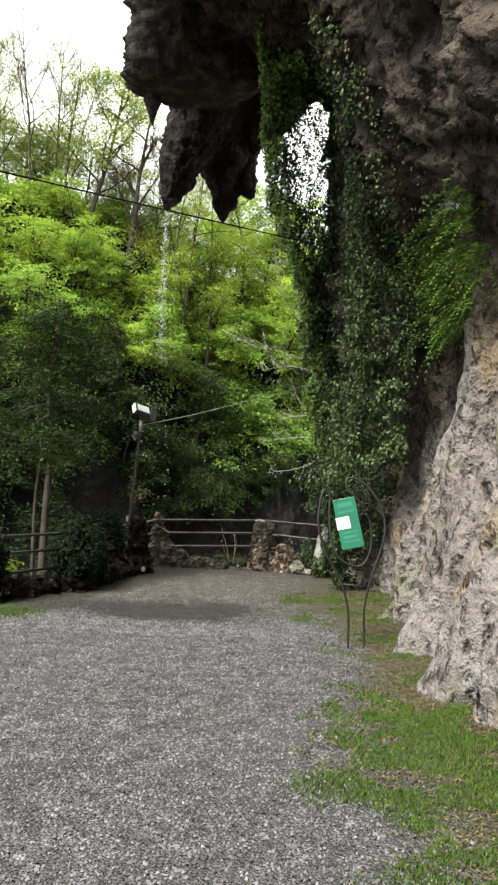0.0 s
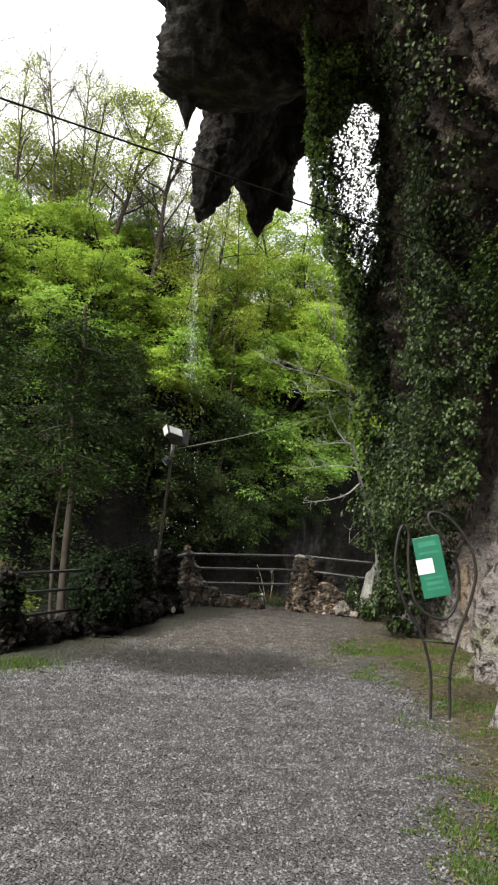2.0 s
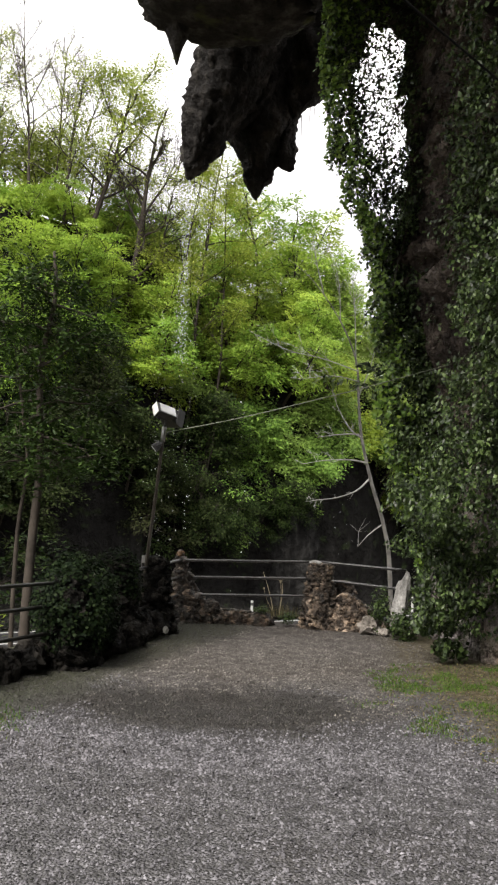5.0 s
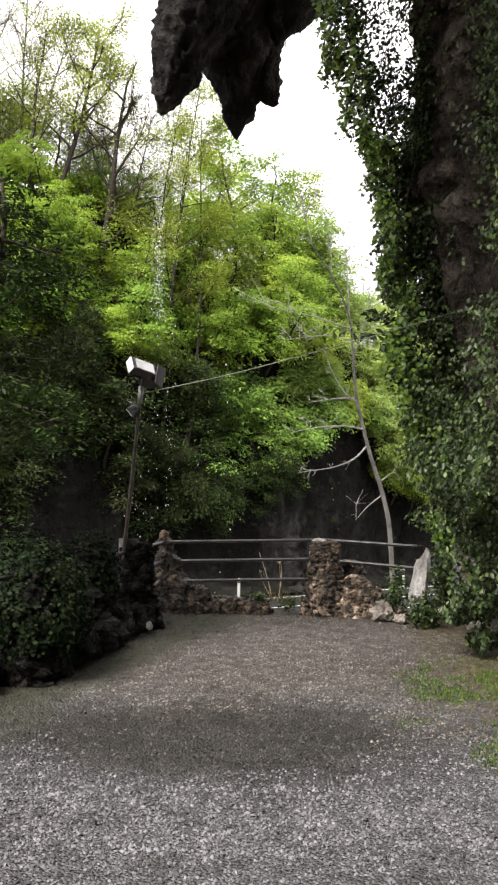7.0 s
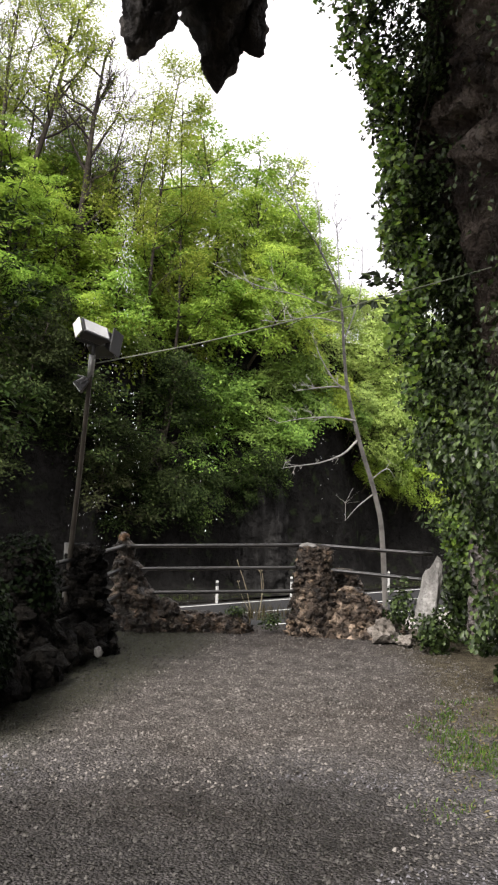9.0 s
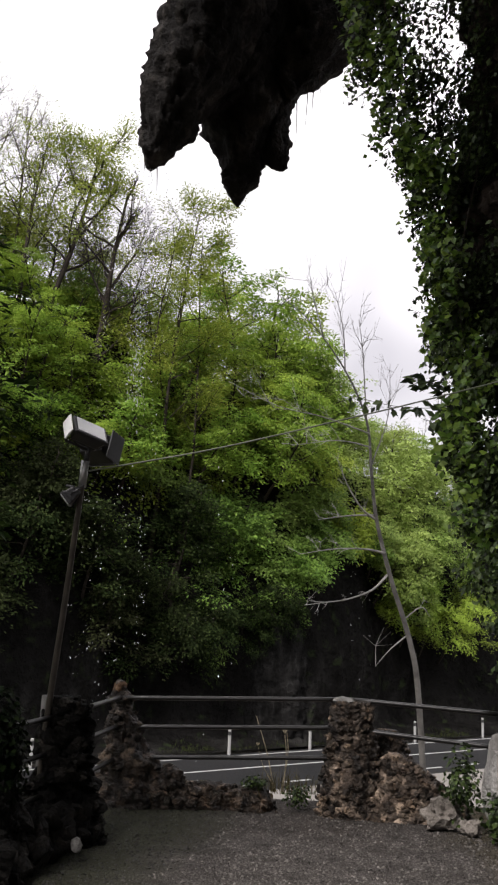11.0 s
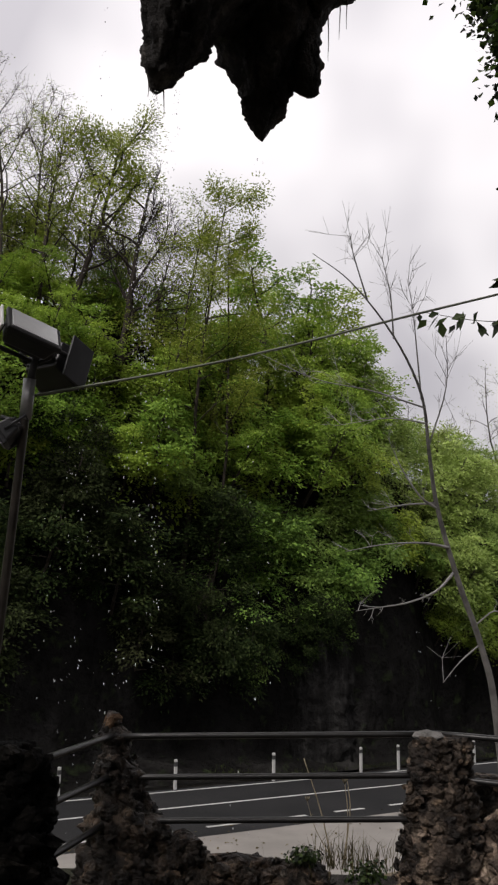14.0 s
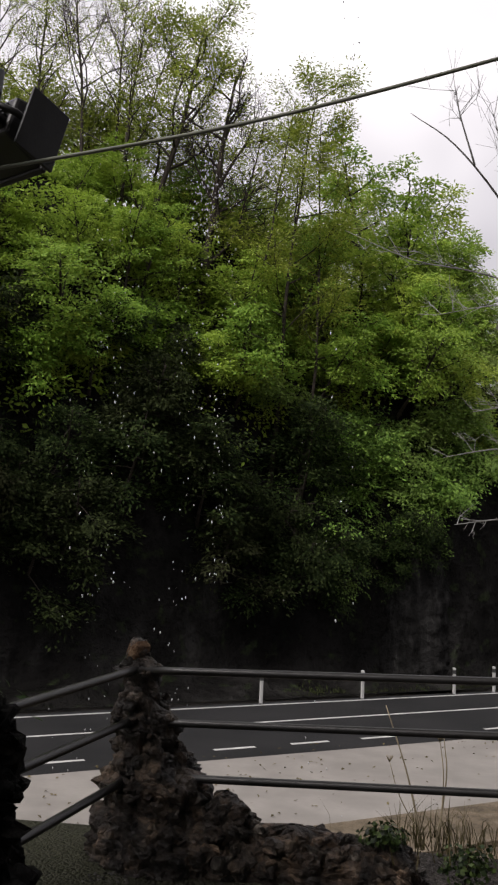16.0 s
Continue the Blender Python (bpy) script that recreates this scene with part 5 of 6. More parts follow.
def ridge_tree(name, label, seed, x, top, tip_x, spread, limbs, twigs, per, reach, leaf, mat, bark, y=46.0, **how):
    """A slender tree on the ridge that leans from its foot at x to its tip."""
    z = hill_at(x, y) - 0.3
    how = {"up": 0.9, "low": 0.4, "bend": 0.05, "radius": 0.11, "flat": 0.3, **how}
    ob = tree(name, label, seed, top - z, spread, limbs, twigs, per, reach, leaf, mat, bark, "sparse trees on the ridge", aim=(tip_x - x, 0.0, top - z), **how)
    ob.location = (x, y, z)


AIRY = "slender dark-stemmed tree with clumps of young yellow-green leaves on the ridge"
BARE = "nearly leafless slender tree with fine twigs on the ridge"
ridge_tree("oak_tree", AIRY, 700, -9.4, 23.7, -7.6, 3.7, 15, 13, 30, 0.6, 0.125, LEAF_YOUNG, BARK, fine=1, low=0.32, radius=0.17)
ridge_tree("bare_tree", BARE, 701, -7.15, 21.6, -6.3, 4.0, 14, 16, 1, 0.4, 0.08, LEAF_YOUNG, BARK, radius=0.22, fine=3, up=1.0, low=0.25)
ridge_tree("oak_tree", AIRY, 702, -5.5, 20.0, -4.0, 2.2, 10, 8, 10, 0.45, 0.1, LEAF_YOUNG, BARK, radius=0.08, low=0.5)
ridge_tree("oak_tree", "slender tree with a full yellow-green crown on the ridge", 703, -3.9, 20.8, -2.4, 3.5, 17, 11, 42, 0.62, 0.125, LEAF_YOUNG, BARK, low=0.35, up=0.6)
ridge_tree("oak_tree", AIRY, 704, -2.9, 19.8, -1.8, 2.9, 13, 9, 32, 0.55, 0.12, LEAF_YOUNG, BARK, radius=0.09, up=0.6)
ridge_tree("bare_tree", BARE, 705, -12.2, 26.0, -12.8, 4.2, 16, 16, 1, 0.4, 0.08, LEAF_YOUNG, BARK_TWIG, fine=3, up=1.2)
ridge_tree("bare_tree", BARE, 706, -11.3, 25.4, -11.6, 3.8, 16, 16, 2, 0.4, 0.085, LEAF_YOUNG, BARK_TWIG, radius=0.09, fine=3, up=1.2, y=47.0)
ridge_tree("oak_tree", AIRY, 707, -10.4, 23.2, -9.9, 3.2, 14, 11, 16, 0.5, 0.11, LEAF_YOUNG, BARK, fine=1, y=45.5, low=0.25)
ridge_tree("bare_tree", BARE, 708, -10.9, 24.8, -9.4, 3.6, 16, 16, 1, 0.4, 0.08, LEAF_YOUNG, BARK_TWIG, radius=0.08, fine=3, up=1.2, y=48.0)
ridge_tree("oak_tree", AIRY, 709, -14.4, 24.8, -14.2, 3.6, 14, 11, 16, 0.5, 0.11, LEAF_YOUNG, BARK, fine=1, low=0.25)
ridge_tree("bare_tree", BARE, 710, -16.4, 26.0, -16.8, 3.6, 14, 14, 1, 0.4, 0.08, LEAF_YOUNG, BARK_TWIG, fine=2, up=1.2)
ridge_tree("bare_tree", BARE, 711, -6.4, 21.0, -5.2, 3.4, 16, 16, 1, 0.4, 0.08, LEAF_YOUNG, BARK_TWIG, radius=0.07, fine=3, up=1.1, y=48.5)
sapling = tree("sapling", "young tree with loose yellow-green leaves among the trunks on the ridge", 720, 4.8, 2.1, 13, 7, 18, 0.6, 0.13, LEAF_YOUNG, BARK, "saplings on the ridge", flat=0.2, low=0.15)
saplings = [(-17.5, 48.0, 1.15), (-15.6, 47.6, 1.1), (-13.6, 48.2, 1.05), (-12.3, 47.8, 1.0), (-10.8, 49.0, 0.95), (-9.7, 48.2, 0.85), (-8.3, 48.9, 0.85), (-6.6, 48.0, 0.65),
            (-11.6, 48.6, 1.0), (-9.0, 49.8, 0.95), (-7.4, 50.0, 0.85), (-13.0, 50.0, 1.1), (-5.8, 49.6, 0.7), (-7.6, 48.4, 0.7),
            (-5.0, 48.8, 0.6), (-3.4, 47.4, 0.6), (-1.6, 48.0, 0.65), (-14.6, 50.0, 1.15), (-16.6, 51.0, 1.2)]
for k, (x, y, size) in enumerate(saplings):
    m = pose(x, y, hill_at(x, y) - 0.2, 0, 0, 77 * k)
    ob = copy_thing(sapling, m) if k else sapling
    ob.matrix_basis = m
    ob.scale = (size, size, size)


# undergrowth on the upper slope
r = np.random.default_rng(290)
c = []
while len(c) < 26000:
    s, q = r.uniform(-15, 14), r.uniform(4.0, 10.5)
    x, y = hill_xy(s, q)
    k = noise.fractal((s * 0.8, q * 0.8, 0.0), 1.0, 2.0, 3)
    c.append((x, y, hill_height(s, q) + 0.25 + abs(r.normal(0, 0.45)) * (1 + 0.8 * k)))
c = np.array(c)
stuff_mesh = mesh_of("undergrowth", *leaf_arrays(c, np.array([0.5, -0.5, 0.8]) + r.normal(0, 0.5, (len(c), 3)), 0.24, 0.15, r), LEAF_SPRING)
tagged(new("undergrowth", stuff_mesh), "low green undergrowth covering the upper slope", "undergrowth", kind="stuff")

x, y = hill_xy(10.6, 2.2)
buttress = [(x, y, 2.6, 0.4, 0.4), (x, y, 1.8, 1.0, 0.8), (x - 0.1, y, 0.5, 1.3, 1.0), (x - 0.2, y - 0.1, -2.0, 1.5, 1.1), (x - 0.2, y - 0.1, -3.6, 1.7, 1.3)]
outcrop = new("rock_outcrop", mesh_of("rock_outcrop", *hanging_rock(buttress, 33, 0.13, 64, 0.12), ROCK_STREAK, True))
tagged(outcrop, "grey rock outcrop with pale vertical streaks beside the road", "rock", kind="structure")
spots = []
for _ in range(2600):
    s, q = r.uniform(2, 20), 0.45 + abs(r.normal(0, 0.6))
    if noise.fractal((s * 0.7, q, 3.0), 1.0, 2.0, 3) + 0.02 * s > -0.05:
        spots.append((*road_xy(s, q), ROAD_Z + 0.2 * q))

# ---- the grey leafless tree below the fence ----
grey_tree = thing("dead_tree", "bleached grey leafless tree leaning behind the fence", "tree", at=(3.55, 27.2, ROAD_Z - 0.1))
r = np.random.default_rng(300)
O = np.array([3.55, 27.2, ROAD_Z - 0.1])
trunk_pts = smooth_line([(3.6, 27.2, -4.4), (3.36, 27.2, 0.2), (3.15, 27.2, 1.53), (2.75, 27.15, 2.75), (2.42, 27.1, 4.0), (2.3, 27.1, 5.0), (2.2, 27.2, 6.2), (1.7, 27.2, 7.35), (0.9, 27.3, 8.5), (0.15, 27.4, 9.15)], 5)
child("trunk", mesh_of("trunk", *tube([np.array(p) - O for p in trunk_pts], 0.07, 10, 0.006), BARK_DULL, True), grey_tree)
limbs = [
    [(2.68, 27.15, 2.85), (2.3, 26.9, 2.5), (1.75, 26.7, 2.28), (1.3, 26.6, 2.2), (0.85, 26.5, 2.12)],
    [(2.6, 27.1, 3.3), (2.1, 26.9, 3.35), (1.4, 26.8, 3.3), (0.7, 26.7, 3.15)],
    [(2.42, 27.1, 4.0), (2.1, 27.0, 4.2), (1.75, 26.9, 4.7), (1.5, 26.9, 5.3)],
    [(2.42, 27.1, 4.1), (1.9, 27.3, 4.1), (1.2, 27.5, 4.0)],
    [(2.2, 27.2, 6.1), (2.15, 27.3, 7.2), (2.1, 27.3, 7.95), (2.0, 27.3, 8.6)],
    [(2.3, 27.1, 5.2), (2.7, 27.3, 6.4), (2.75, 27.4, 7.6)],
    [(2.25, 27.1, 5.9), (1.2, 27.0, 6.2), (0.2, 27.0, 6.4), (-0.9, 27.0, 6.9)],
    [(2.28, 27.1, 5.6), (1.6, 27.5, 5.8), (0.6, 27.8, 5.7)],
    [(1.7, 27.2, 7.3), (1.65, 27.2, 8.2), (1.5, 27.2, 9.0)],
    [(1.2, 27.2, 8.1), (0.95, 27.3, 9.1), (0.9, 27.3, 9.5)],
    [(3.1, 27.2, 1.6), (2.7, 27.0, 1.3), (2.4, 27.0, 0.95)],
    [(3.0, 27.2, 1.9), (3.4, 27.2, 2.2), (3.6, 27.2, 2.0)],
]
for k, limb in enumerate(limbs):
    lp = np.array([tuple(p) for p in smooth_line(limb, 4)]) - O
    wood = [tube(lp, 0.028 if k < 4 else 0.018, 6, 0.004)]
    for m in range(7 if k < 4 else (12 if k < 10 else 1)):
        u = r.uniform(0.25, 1.0) * (len(lp) - 1)
        b0 = np.array([np.interp(u, np.arange(len(lp)), lp[:, c]) for c in range(3)])
        way = unit(0.8 * unit(lp[-1] - lp[0]) + r.normal(0, 0.5, 3) + np.array([0, 0, 0.5]))
        ln = r.uniform(0.15, 0.45) if k < 4 else r.uniform(0.3, 1.0)
        b1, b2 = b0 + way * ln * 0.5 + r.normal(0, 0.04, 3), b0 + way * ln + r.normal(0, 0.07, 3)
        wood.append(tube(np.array([b0, b1, b2]), 0.007 if k < 4 else 0.006, 4, 0.0025, capped=False))
        for _ in range(3):
            wood.append(tube(np.array([b1, b1 + unit(way + r.normal(0, 0.6, 3)) * ln * 0.5]), 0.0035, 3, 0.002, capped=False))
    child("branch", mesh_of("branch", *gather(wood), BARK_GREY, True), grey_tree)
grey_tree.location, grey_tree.scale = (3.016, 25.27, -2.72), (0.88, 0.88, 0.88)

# ---- dark trees close behind the open side ----
near_tree = thing("linden_tree", "dark leafy tree with two thin trunks behind the rock fence", "tree", at=(-3.45, 14.5, -0.35))
r = np.random.default_rng(401)
wood, ends = [], []
stem_a = np.array([(0.02, 0, -0.3), (0.02, 0, 0.5), (0.04, 0.02, 1.7), (0.07, 0.02, 2.5), (-0.01, 0.05, 3.7), (0.1, 0.1, 4.6), (0.05, 0.1, 5.2)])
stem_b = np.array([(-0.13, 0.05, -0.3), (-0.15, 0.05, 0.5), (-0.17, 0.1, 1.68), (-0.12, 0.15, 2.5), (-0.3, 0.3, 3.4), (-0.5, 0.4, 4.3)])
for stem, thick, limbs in ((stem_a, 0.075, 26), (stem_b, 0.036, 14)):
    wood.append(tube(smooth_line(stem, 4), thick, 9, thick * 0.25))
    for k in range(limbs):
        z = 2.3 + 2.7 * (k + r.random()) / limbs
        at = np.array([np.interp(z, stem[:, 2], stem[:, c]) for c in range(3)])
        phi = 2.4 * k + r.uniform(-0.5, 0.5)
        ln = 1.05 * r.uniform(0.7, 1.15) * (1.1 - 0.2 * (z - 2.3))
        way, lp = unit(np.array([math.cos(phi), math.sin(phi), r.uniform(0.0, 0.55)])), [at]
        for m in range(4):
            way = unit(way + r.normal(0, 0.18, 3) - np.array([0, 0, 0.05]))
            lp.append(lp[-1] + way * ln / 4)
        lp = np.array(lp)
        wood.append(tube(lp, thick * 0.3, 5, 0.006, capped=False))
        for m in range(9):
            b0 = np.array([np.interp(r.uniform(1, 4), np.arange(5), lp[:, c]) for c in range(3)])
            tw = unit(way + r.normal(0, 0.7, 3))
            b1 = b0 + tw * r.uniform(0.15, 0.35)
            wood.append(tube(np.array([b0, b1]), 0.006, 3, 0.002, capped=False))
            ends.append((b1, tw))
child("trunk", mesh_of("trunk", *gather(wood), BARK, True), near_tree)
child("crown", mesh_of("crown", *sprays(r, ends, 32, 0.24, 0.075, 0.2), LEAF_BANK_SHADED), near_tree)
for k, (x, y, z, size) in enumerate(((-5.4, 17.6, -1.9, 0.75), (-6.9, 20.4, -2.6, 0.9), (-4.9, 19.8, -2.9, 0.75), (-7.6, 16.4, -2.2, 0.95))):
    ob = tree("bush", "leafy green bush on the bank below the fence", 420 + k, 2.2, 1.7, 10, 6, 22, 0.5, 0.13, LEAF_SPRING, BARK, "bushes on the bank", up=0.3, low=0.1, flat=0.1)
    ob.matrix_basis = pose(x, y, z, 0, 0, 70 * k)
    ob.scale = (size, size, size)
bank_tree = tree("linden_tree", "dark leafy tree on the bank below the fence", 402, 6.6, 2.3, 16, 9, 40, 0.55, 0.11, LEAF_BANK_SHADED, BARK, up=0.1, low=0.3, radius=0.1)
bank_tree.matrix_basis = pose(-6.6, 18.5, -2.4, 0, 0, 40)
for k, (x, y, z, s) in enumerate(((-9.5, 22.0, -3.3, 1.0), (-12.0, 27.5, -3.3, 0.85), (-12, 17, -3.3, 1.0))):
    ob = tree("hornbeam_tree", "dark green leafy tree on the bank beside the road", 410 + k, 6.2, 2.9, 14, 8, 34, 0.6, 0.15, LEAF_BANK_SHADED, BARK, "trees on the bank")
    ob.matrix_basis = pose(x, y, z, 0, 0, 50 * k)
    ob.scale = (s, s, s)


# ---- ivy, ferns, grass, gravel ----
def stuff(name, label, category, arrays, mat, smooth=False):
    return tagged(new(name, mesh_of(name, *arrays, mat, smooth)), label, category, kind="stuff")


r = np.random.default_rng(500)


def ivy_front(z):
    return float(np.interp(z, [0.3, 1.5, 2.1, 4.4, 5.2, 10], [14.3, 13.9, 12.9, 12.5, 12.1, 11.6]))


c, nm = [], []
while len(c) < 56000:
    z = r.uniform(0.3, 10.0)
    y0 = ivy_front(z)
    lump = noise.fractal((z * 0.9, 7.0, 1.0), 1.0, 2.0, 3)
    if r.random() < 0.62:
        y = r.uniform(y0, 17.4)
        k = noise.fractal((y * 0.9, z * 0.8, 2.0), 1.0, 2.0, 3)
        k2 = noise.fractal((y * 2.6, z * 2.2, 12.0), 1.0, 2.0, 3)
        x = 1.42 - 0.55 * k - 0.4 * k2 + 0.2 * abs(r.normal()) + (0.25 if z < 1.2 else 0) - 0.1 * smoothstep(4, 8, z)
        x += 0.38 * smoothstep(12.9, 13.4, y) * (1 - smoothstep(14.9, 15.6, y)) * smoothstep(2.0, 3.0, z)
        x += 0.6 * smoothstep(15.2, 16.4, y) * (1 - smoothstep(1.3, 2.2, z))
        way = (-0.95, -0.3, 0.5)
    else:
        x = r.uniform(1.3, 2.4 + 0.9 * smoothstep(3.6, 4.6, z))
        k = noise.fractal((x * 1.1, z * 0.8, 5.0), 1.0, 2.0, 3)
        y = y0 + 0.15 - 0.6 * k - 0.42 * noise.fractal((x * 2.8, z * 2.2, 15.0), 1.0, 2.0, 3) + 0.22 * abs(r.normal())
        way = (-0.35, -0.95, 0.5)
    small = noise.fractal((x * 3.1 + y * 2.3, y * 1.7, z * 2.9 + 30.0), 0.8, 2.0, 3)
    if k < -0.36 + 0.2 * smoothstep(3, 4, z) * smoothstep(12.9, 13.6, y) or (small < 0.02 and r.random() < 0.92):
        continue
    # a bare dark strip of rock between the column of ivy and the curtain
    strip = smoothstep(14.3, 14.7, y + 0.3 * lump) * (1 - smoothstep(16.3, 16.7, y)) * smoothstep(2.3, 3.2, z) * (1 - smoothstep(9.0, 9.8, z))
    if r.random() < 0.93 * strip:
        continue
    c.append((x, y, z))
    nm.append(way)
c, nm = np.array(c), np.array(nm) + r.normal(0, 0.7, (len(c), 3))
hang = r.normal(0, 0.55, (len(c), 3)) + np.array([-0.2, -0.25, -1.0])
stuff("ivy", "thick dark ivy covering the cliff above the gravel", "ivy", leaf_arrays(c, nm, 0.07, 0.042, r, aim=hang), LEAF_IVY)
# thinner ivy creeping over the rock above
me = cliff.data
mid = np.array([p.center for p in me.polygons])
face = np.array([p.normal for p in me.polygons])
area = np.array([p.area for p in me.polygons])
ok = (mid[:, 0] > 0.7) & (mid[:, 0] < 3.2) & (mid[:, 1] > 10.0) & (mid[:, 1] < 15.0) & (mid[:, 2] > 4.6) & (mid[:, 2] < 9.5) & (face[:, 1] + 0.6 * face[:, 0] < 0.3)
mid, face, area = mid[ok], face[ok], area[ok]
pick = r.choice(len(mid), 12000, p=area / area.sum())
c = mid[pick] + r.normal(0, 0.09, (len(pick), 3)) + face[pick] * r.uniform(0.02, 0.16, (len(pick), 1))
keep = np.array([noise.fractal((p[0] * 1.6, p[1] * 1.4, p[2] * 1.2 + 40.0), 1.0, 2.0, 4) > -0.1 + 0.5 * smoothstep(7.0, 8.6, p[2]) for p in c])
c = c[keep]
hang = r.normal(0, 0.55, (len(c), 3)) + np.array([-0.2, -0.25, -1.0])
stuff("ivy_runners", "thin ivy creeping over the brown overhang", "ivy", leaf_arrays(c, np.array([-0.5, -0.9, 0.4]) + r.normal(0, 0.6, c.shape), 0.07, 0.042, r, aim=hang), LEAF_IVY)

EDGE_Z, EDGE_X = [0.4, 1.5, 2.6, 4.4, 5.5, 6.4, 7.2, 8.1, 9.9, 11.0], [2.1, 1.9, 1.35, 1.08, 0.95, 0.7, 0.42, 0.15, 0.0, -0.1]
c, nm = [], []
while len(c) < 40000:
    z = r.uniform(0.4, 11.2)
    left = float(np.interp(z, EDGE_Z, EDGE_X)) + 0.25 * noise.fractal((z * 1.4, 4.0, 0.0), 1.0, 2.0, 3)
    x = left + abs(r.normal(0, 0.5)) if r.random() < 0.6 else r.uniform(left, 2.3)
    if x > 2.4:
        continue
    clump = noise.fractal((x * 1.9, z * 1.3, 9.0), 1.0, 2.0, 4)
    shut = 0.3 * smoothstep(8.3, 8.9, z)
    thin = smoothstep(shut - 0.05, shut + 0.12, x - left) * (1 - smoothstep(1.05, 1.35, x - left)) * smoothstep(5.4, 6.6, z) * (1 - smoothstep(8.8, 9.6, z))
    holes = noise.fractal((x * 10.0, z * 9.0, 19.0), 1.0, 2.0, 2)
    if clump < -0.45 or holes < -0.6 + 0.5 * thin or (x - left > 1.3 and 3.0 < z < 9.0 and r.random() < 0.8):
        continue
    y = 17.0 + 0.22 * r.normal() + 0.6 * clump - 0.5 * smoothstep(8.8, 9.8, z)
    c.append((x, y, z))
    nm.append((-0.5, -0.8, 0.5))
c, nm = np.array(c), np.array(nm) + r.normal(0, 0.7, (len(c), 3))
hang = r.normal(0, 0.55, (len(c), 3)) + np.array([-0.2, -0.25, -1.0])
stuff("ivy_curtain", "curtain of ivy hanging from the overhang, sky showing through", "ivy", leaf_arrays(c, nm, 0.074, 0.045, r, aim=hang), LEAF_IVY)
# fresh shoots; the wider band up high has its light put into the colour
pick = (r.random(len(c)) < 0.3) & (c[:, 0] < np.interp(c[:, 2], EDGE_Z, EDGE_X) + 0.4 + 0.7 * smoothstep(8.6, 9.4, c[:, 2]))
stuff("ivy_shoots", "light green ivy at the edge of the curtain, fresh shoots and leaves coloured as lit", "ivy", leaf_arrays(c[pick] + np.array([-0.08, -0.15, 0.02]), nm[pick], 0.085, 0.07, r), LEAF_IVY_YOUNG)
vines = []
for k in range(22):
    x, y = r.uniform(0.5, 2.0), 16.9 + r.normal(0, 0.25)
    top = r.uniform(6, 10.5)
    low = top - r.uniform(0.8, 3.0)
    pts = [(x + 0.18 * math.sin(4 * t + k) + 0.06 * r.normal(), y + 0.1 * math.cos(3 * t + k), top + (low - top) * t) for t in np.linspace(0, 1, 7)]
    pts = [(max(px, float(np.interp(pz, EDGE_Z, EDGE_X)) + 0.15), py, pz) for px, py, pz in pts]
    vines.append(tube(smooth_line(pts, 3), r.uniform(0.005, 0.012), 5, 0.003, capped=False))
stuff("ivy_stems", "brown woody ivy stems hanging in the curtain", "ivy", gather(vines), BARK_TWIG)

spray_ob = thing("ivy_branch", "leafy ivy branch hanging out from the curtain against the sky", "ivy", at=(2.0, 17.1, 4.0))
base = np.array([2.0, 17.1, 4.0])
lines = [[(2.0, 17.1, 4.0), (1.5, 17.15, 3.85), (1.1, 17.2, 3.78), (0.75, 17.35, 3.82), (0.36, 17.5, 3.94)],
         [(1.5, 17.15, 3.86), (1.15, 17.15, 4.0), (0.85, 17.2, 4.07)], [(1.6, 17.1, 3.86), (1.3, 17.1, 3.66), (1.1, 17.15, 3.6)]]
twigs, at = [], []
for line in lines:
    lp = np.array([tuple(p) for p in smooth_line(line, 5)]) - base
    twigs.append(tube(lp, 0.006, 5, 0.002))
    for u in np.linspace(0.05, 1, 48):
        p = np.array([np.interp(u * (len(lp) - 1), np.arange(len(lp)), lp[:, c]) for c in range(3)])
        at.append(p + r.normal(0, 0.035, 3) - np.array([0, 0, 0.035]))
child("twig", mesh_of("twig", *gather(twigs), BARK_TWIG, True), spray_ob)
at = np.array(at)
child("leaves", mesh_of("leaves", *leaf_arrays(at, np.array([-0.6, -0.8, 0.3]) + r.normal(0, 0.5, at.shape), 0.13, 0.06, r), LEAF_IVY), spray_ob)

# ferns and grasses on the ledge of the cliff
c = []
for k in range(560):
    y, z = r.uniform(8.8, 12.4), r.uniform(3.7, 5.2)
    if noise.fractal((y * 1.3, z * 1.3, 8.0), 1.0, 2.0, 3) < -0.1:
        continue
    x = wall_x(y, z) - r.uniform(0.0, 0.35)
    way = unit(np.array([-abs(r.normal(0.5, 0.5)), r.normal(0, 0.9), r.uniform(-0.5, 0.9)]))
    ln = r.uniform(0.18, 0.46)
    for t in np.linspace(0.12, 1, 9):
        p = np.array([x, y, z]) + way * ln * t + np.array([0, 0, -0.9 * ln * t * t])
        for sgn in (-1, 1):
            lat = unit(np.cross(way, (0, 0, 1.0))) * sgn
            w = 0.075 * (1 - t) + 0.02
            q = p + lat * w + way * 0.02 + np.array([0, 0, -0.03])
            side = way * 0.016
            c.append(np.stack([p - side, q, p + side]))
v = np.concatenate(c)
stuff("ferns", "green hanging ferns on the cliff ledge", "fern", (v, np.arange(len(v)).reshape(-1, 3)), FERN)


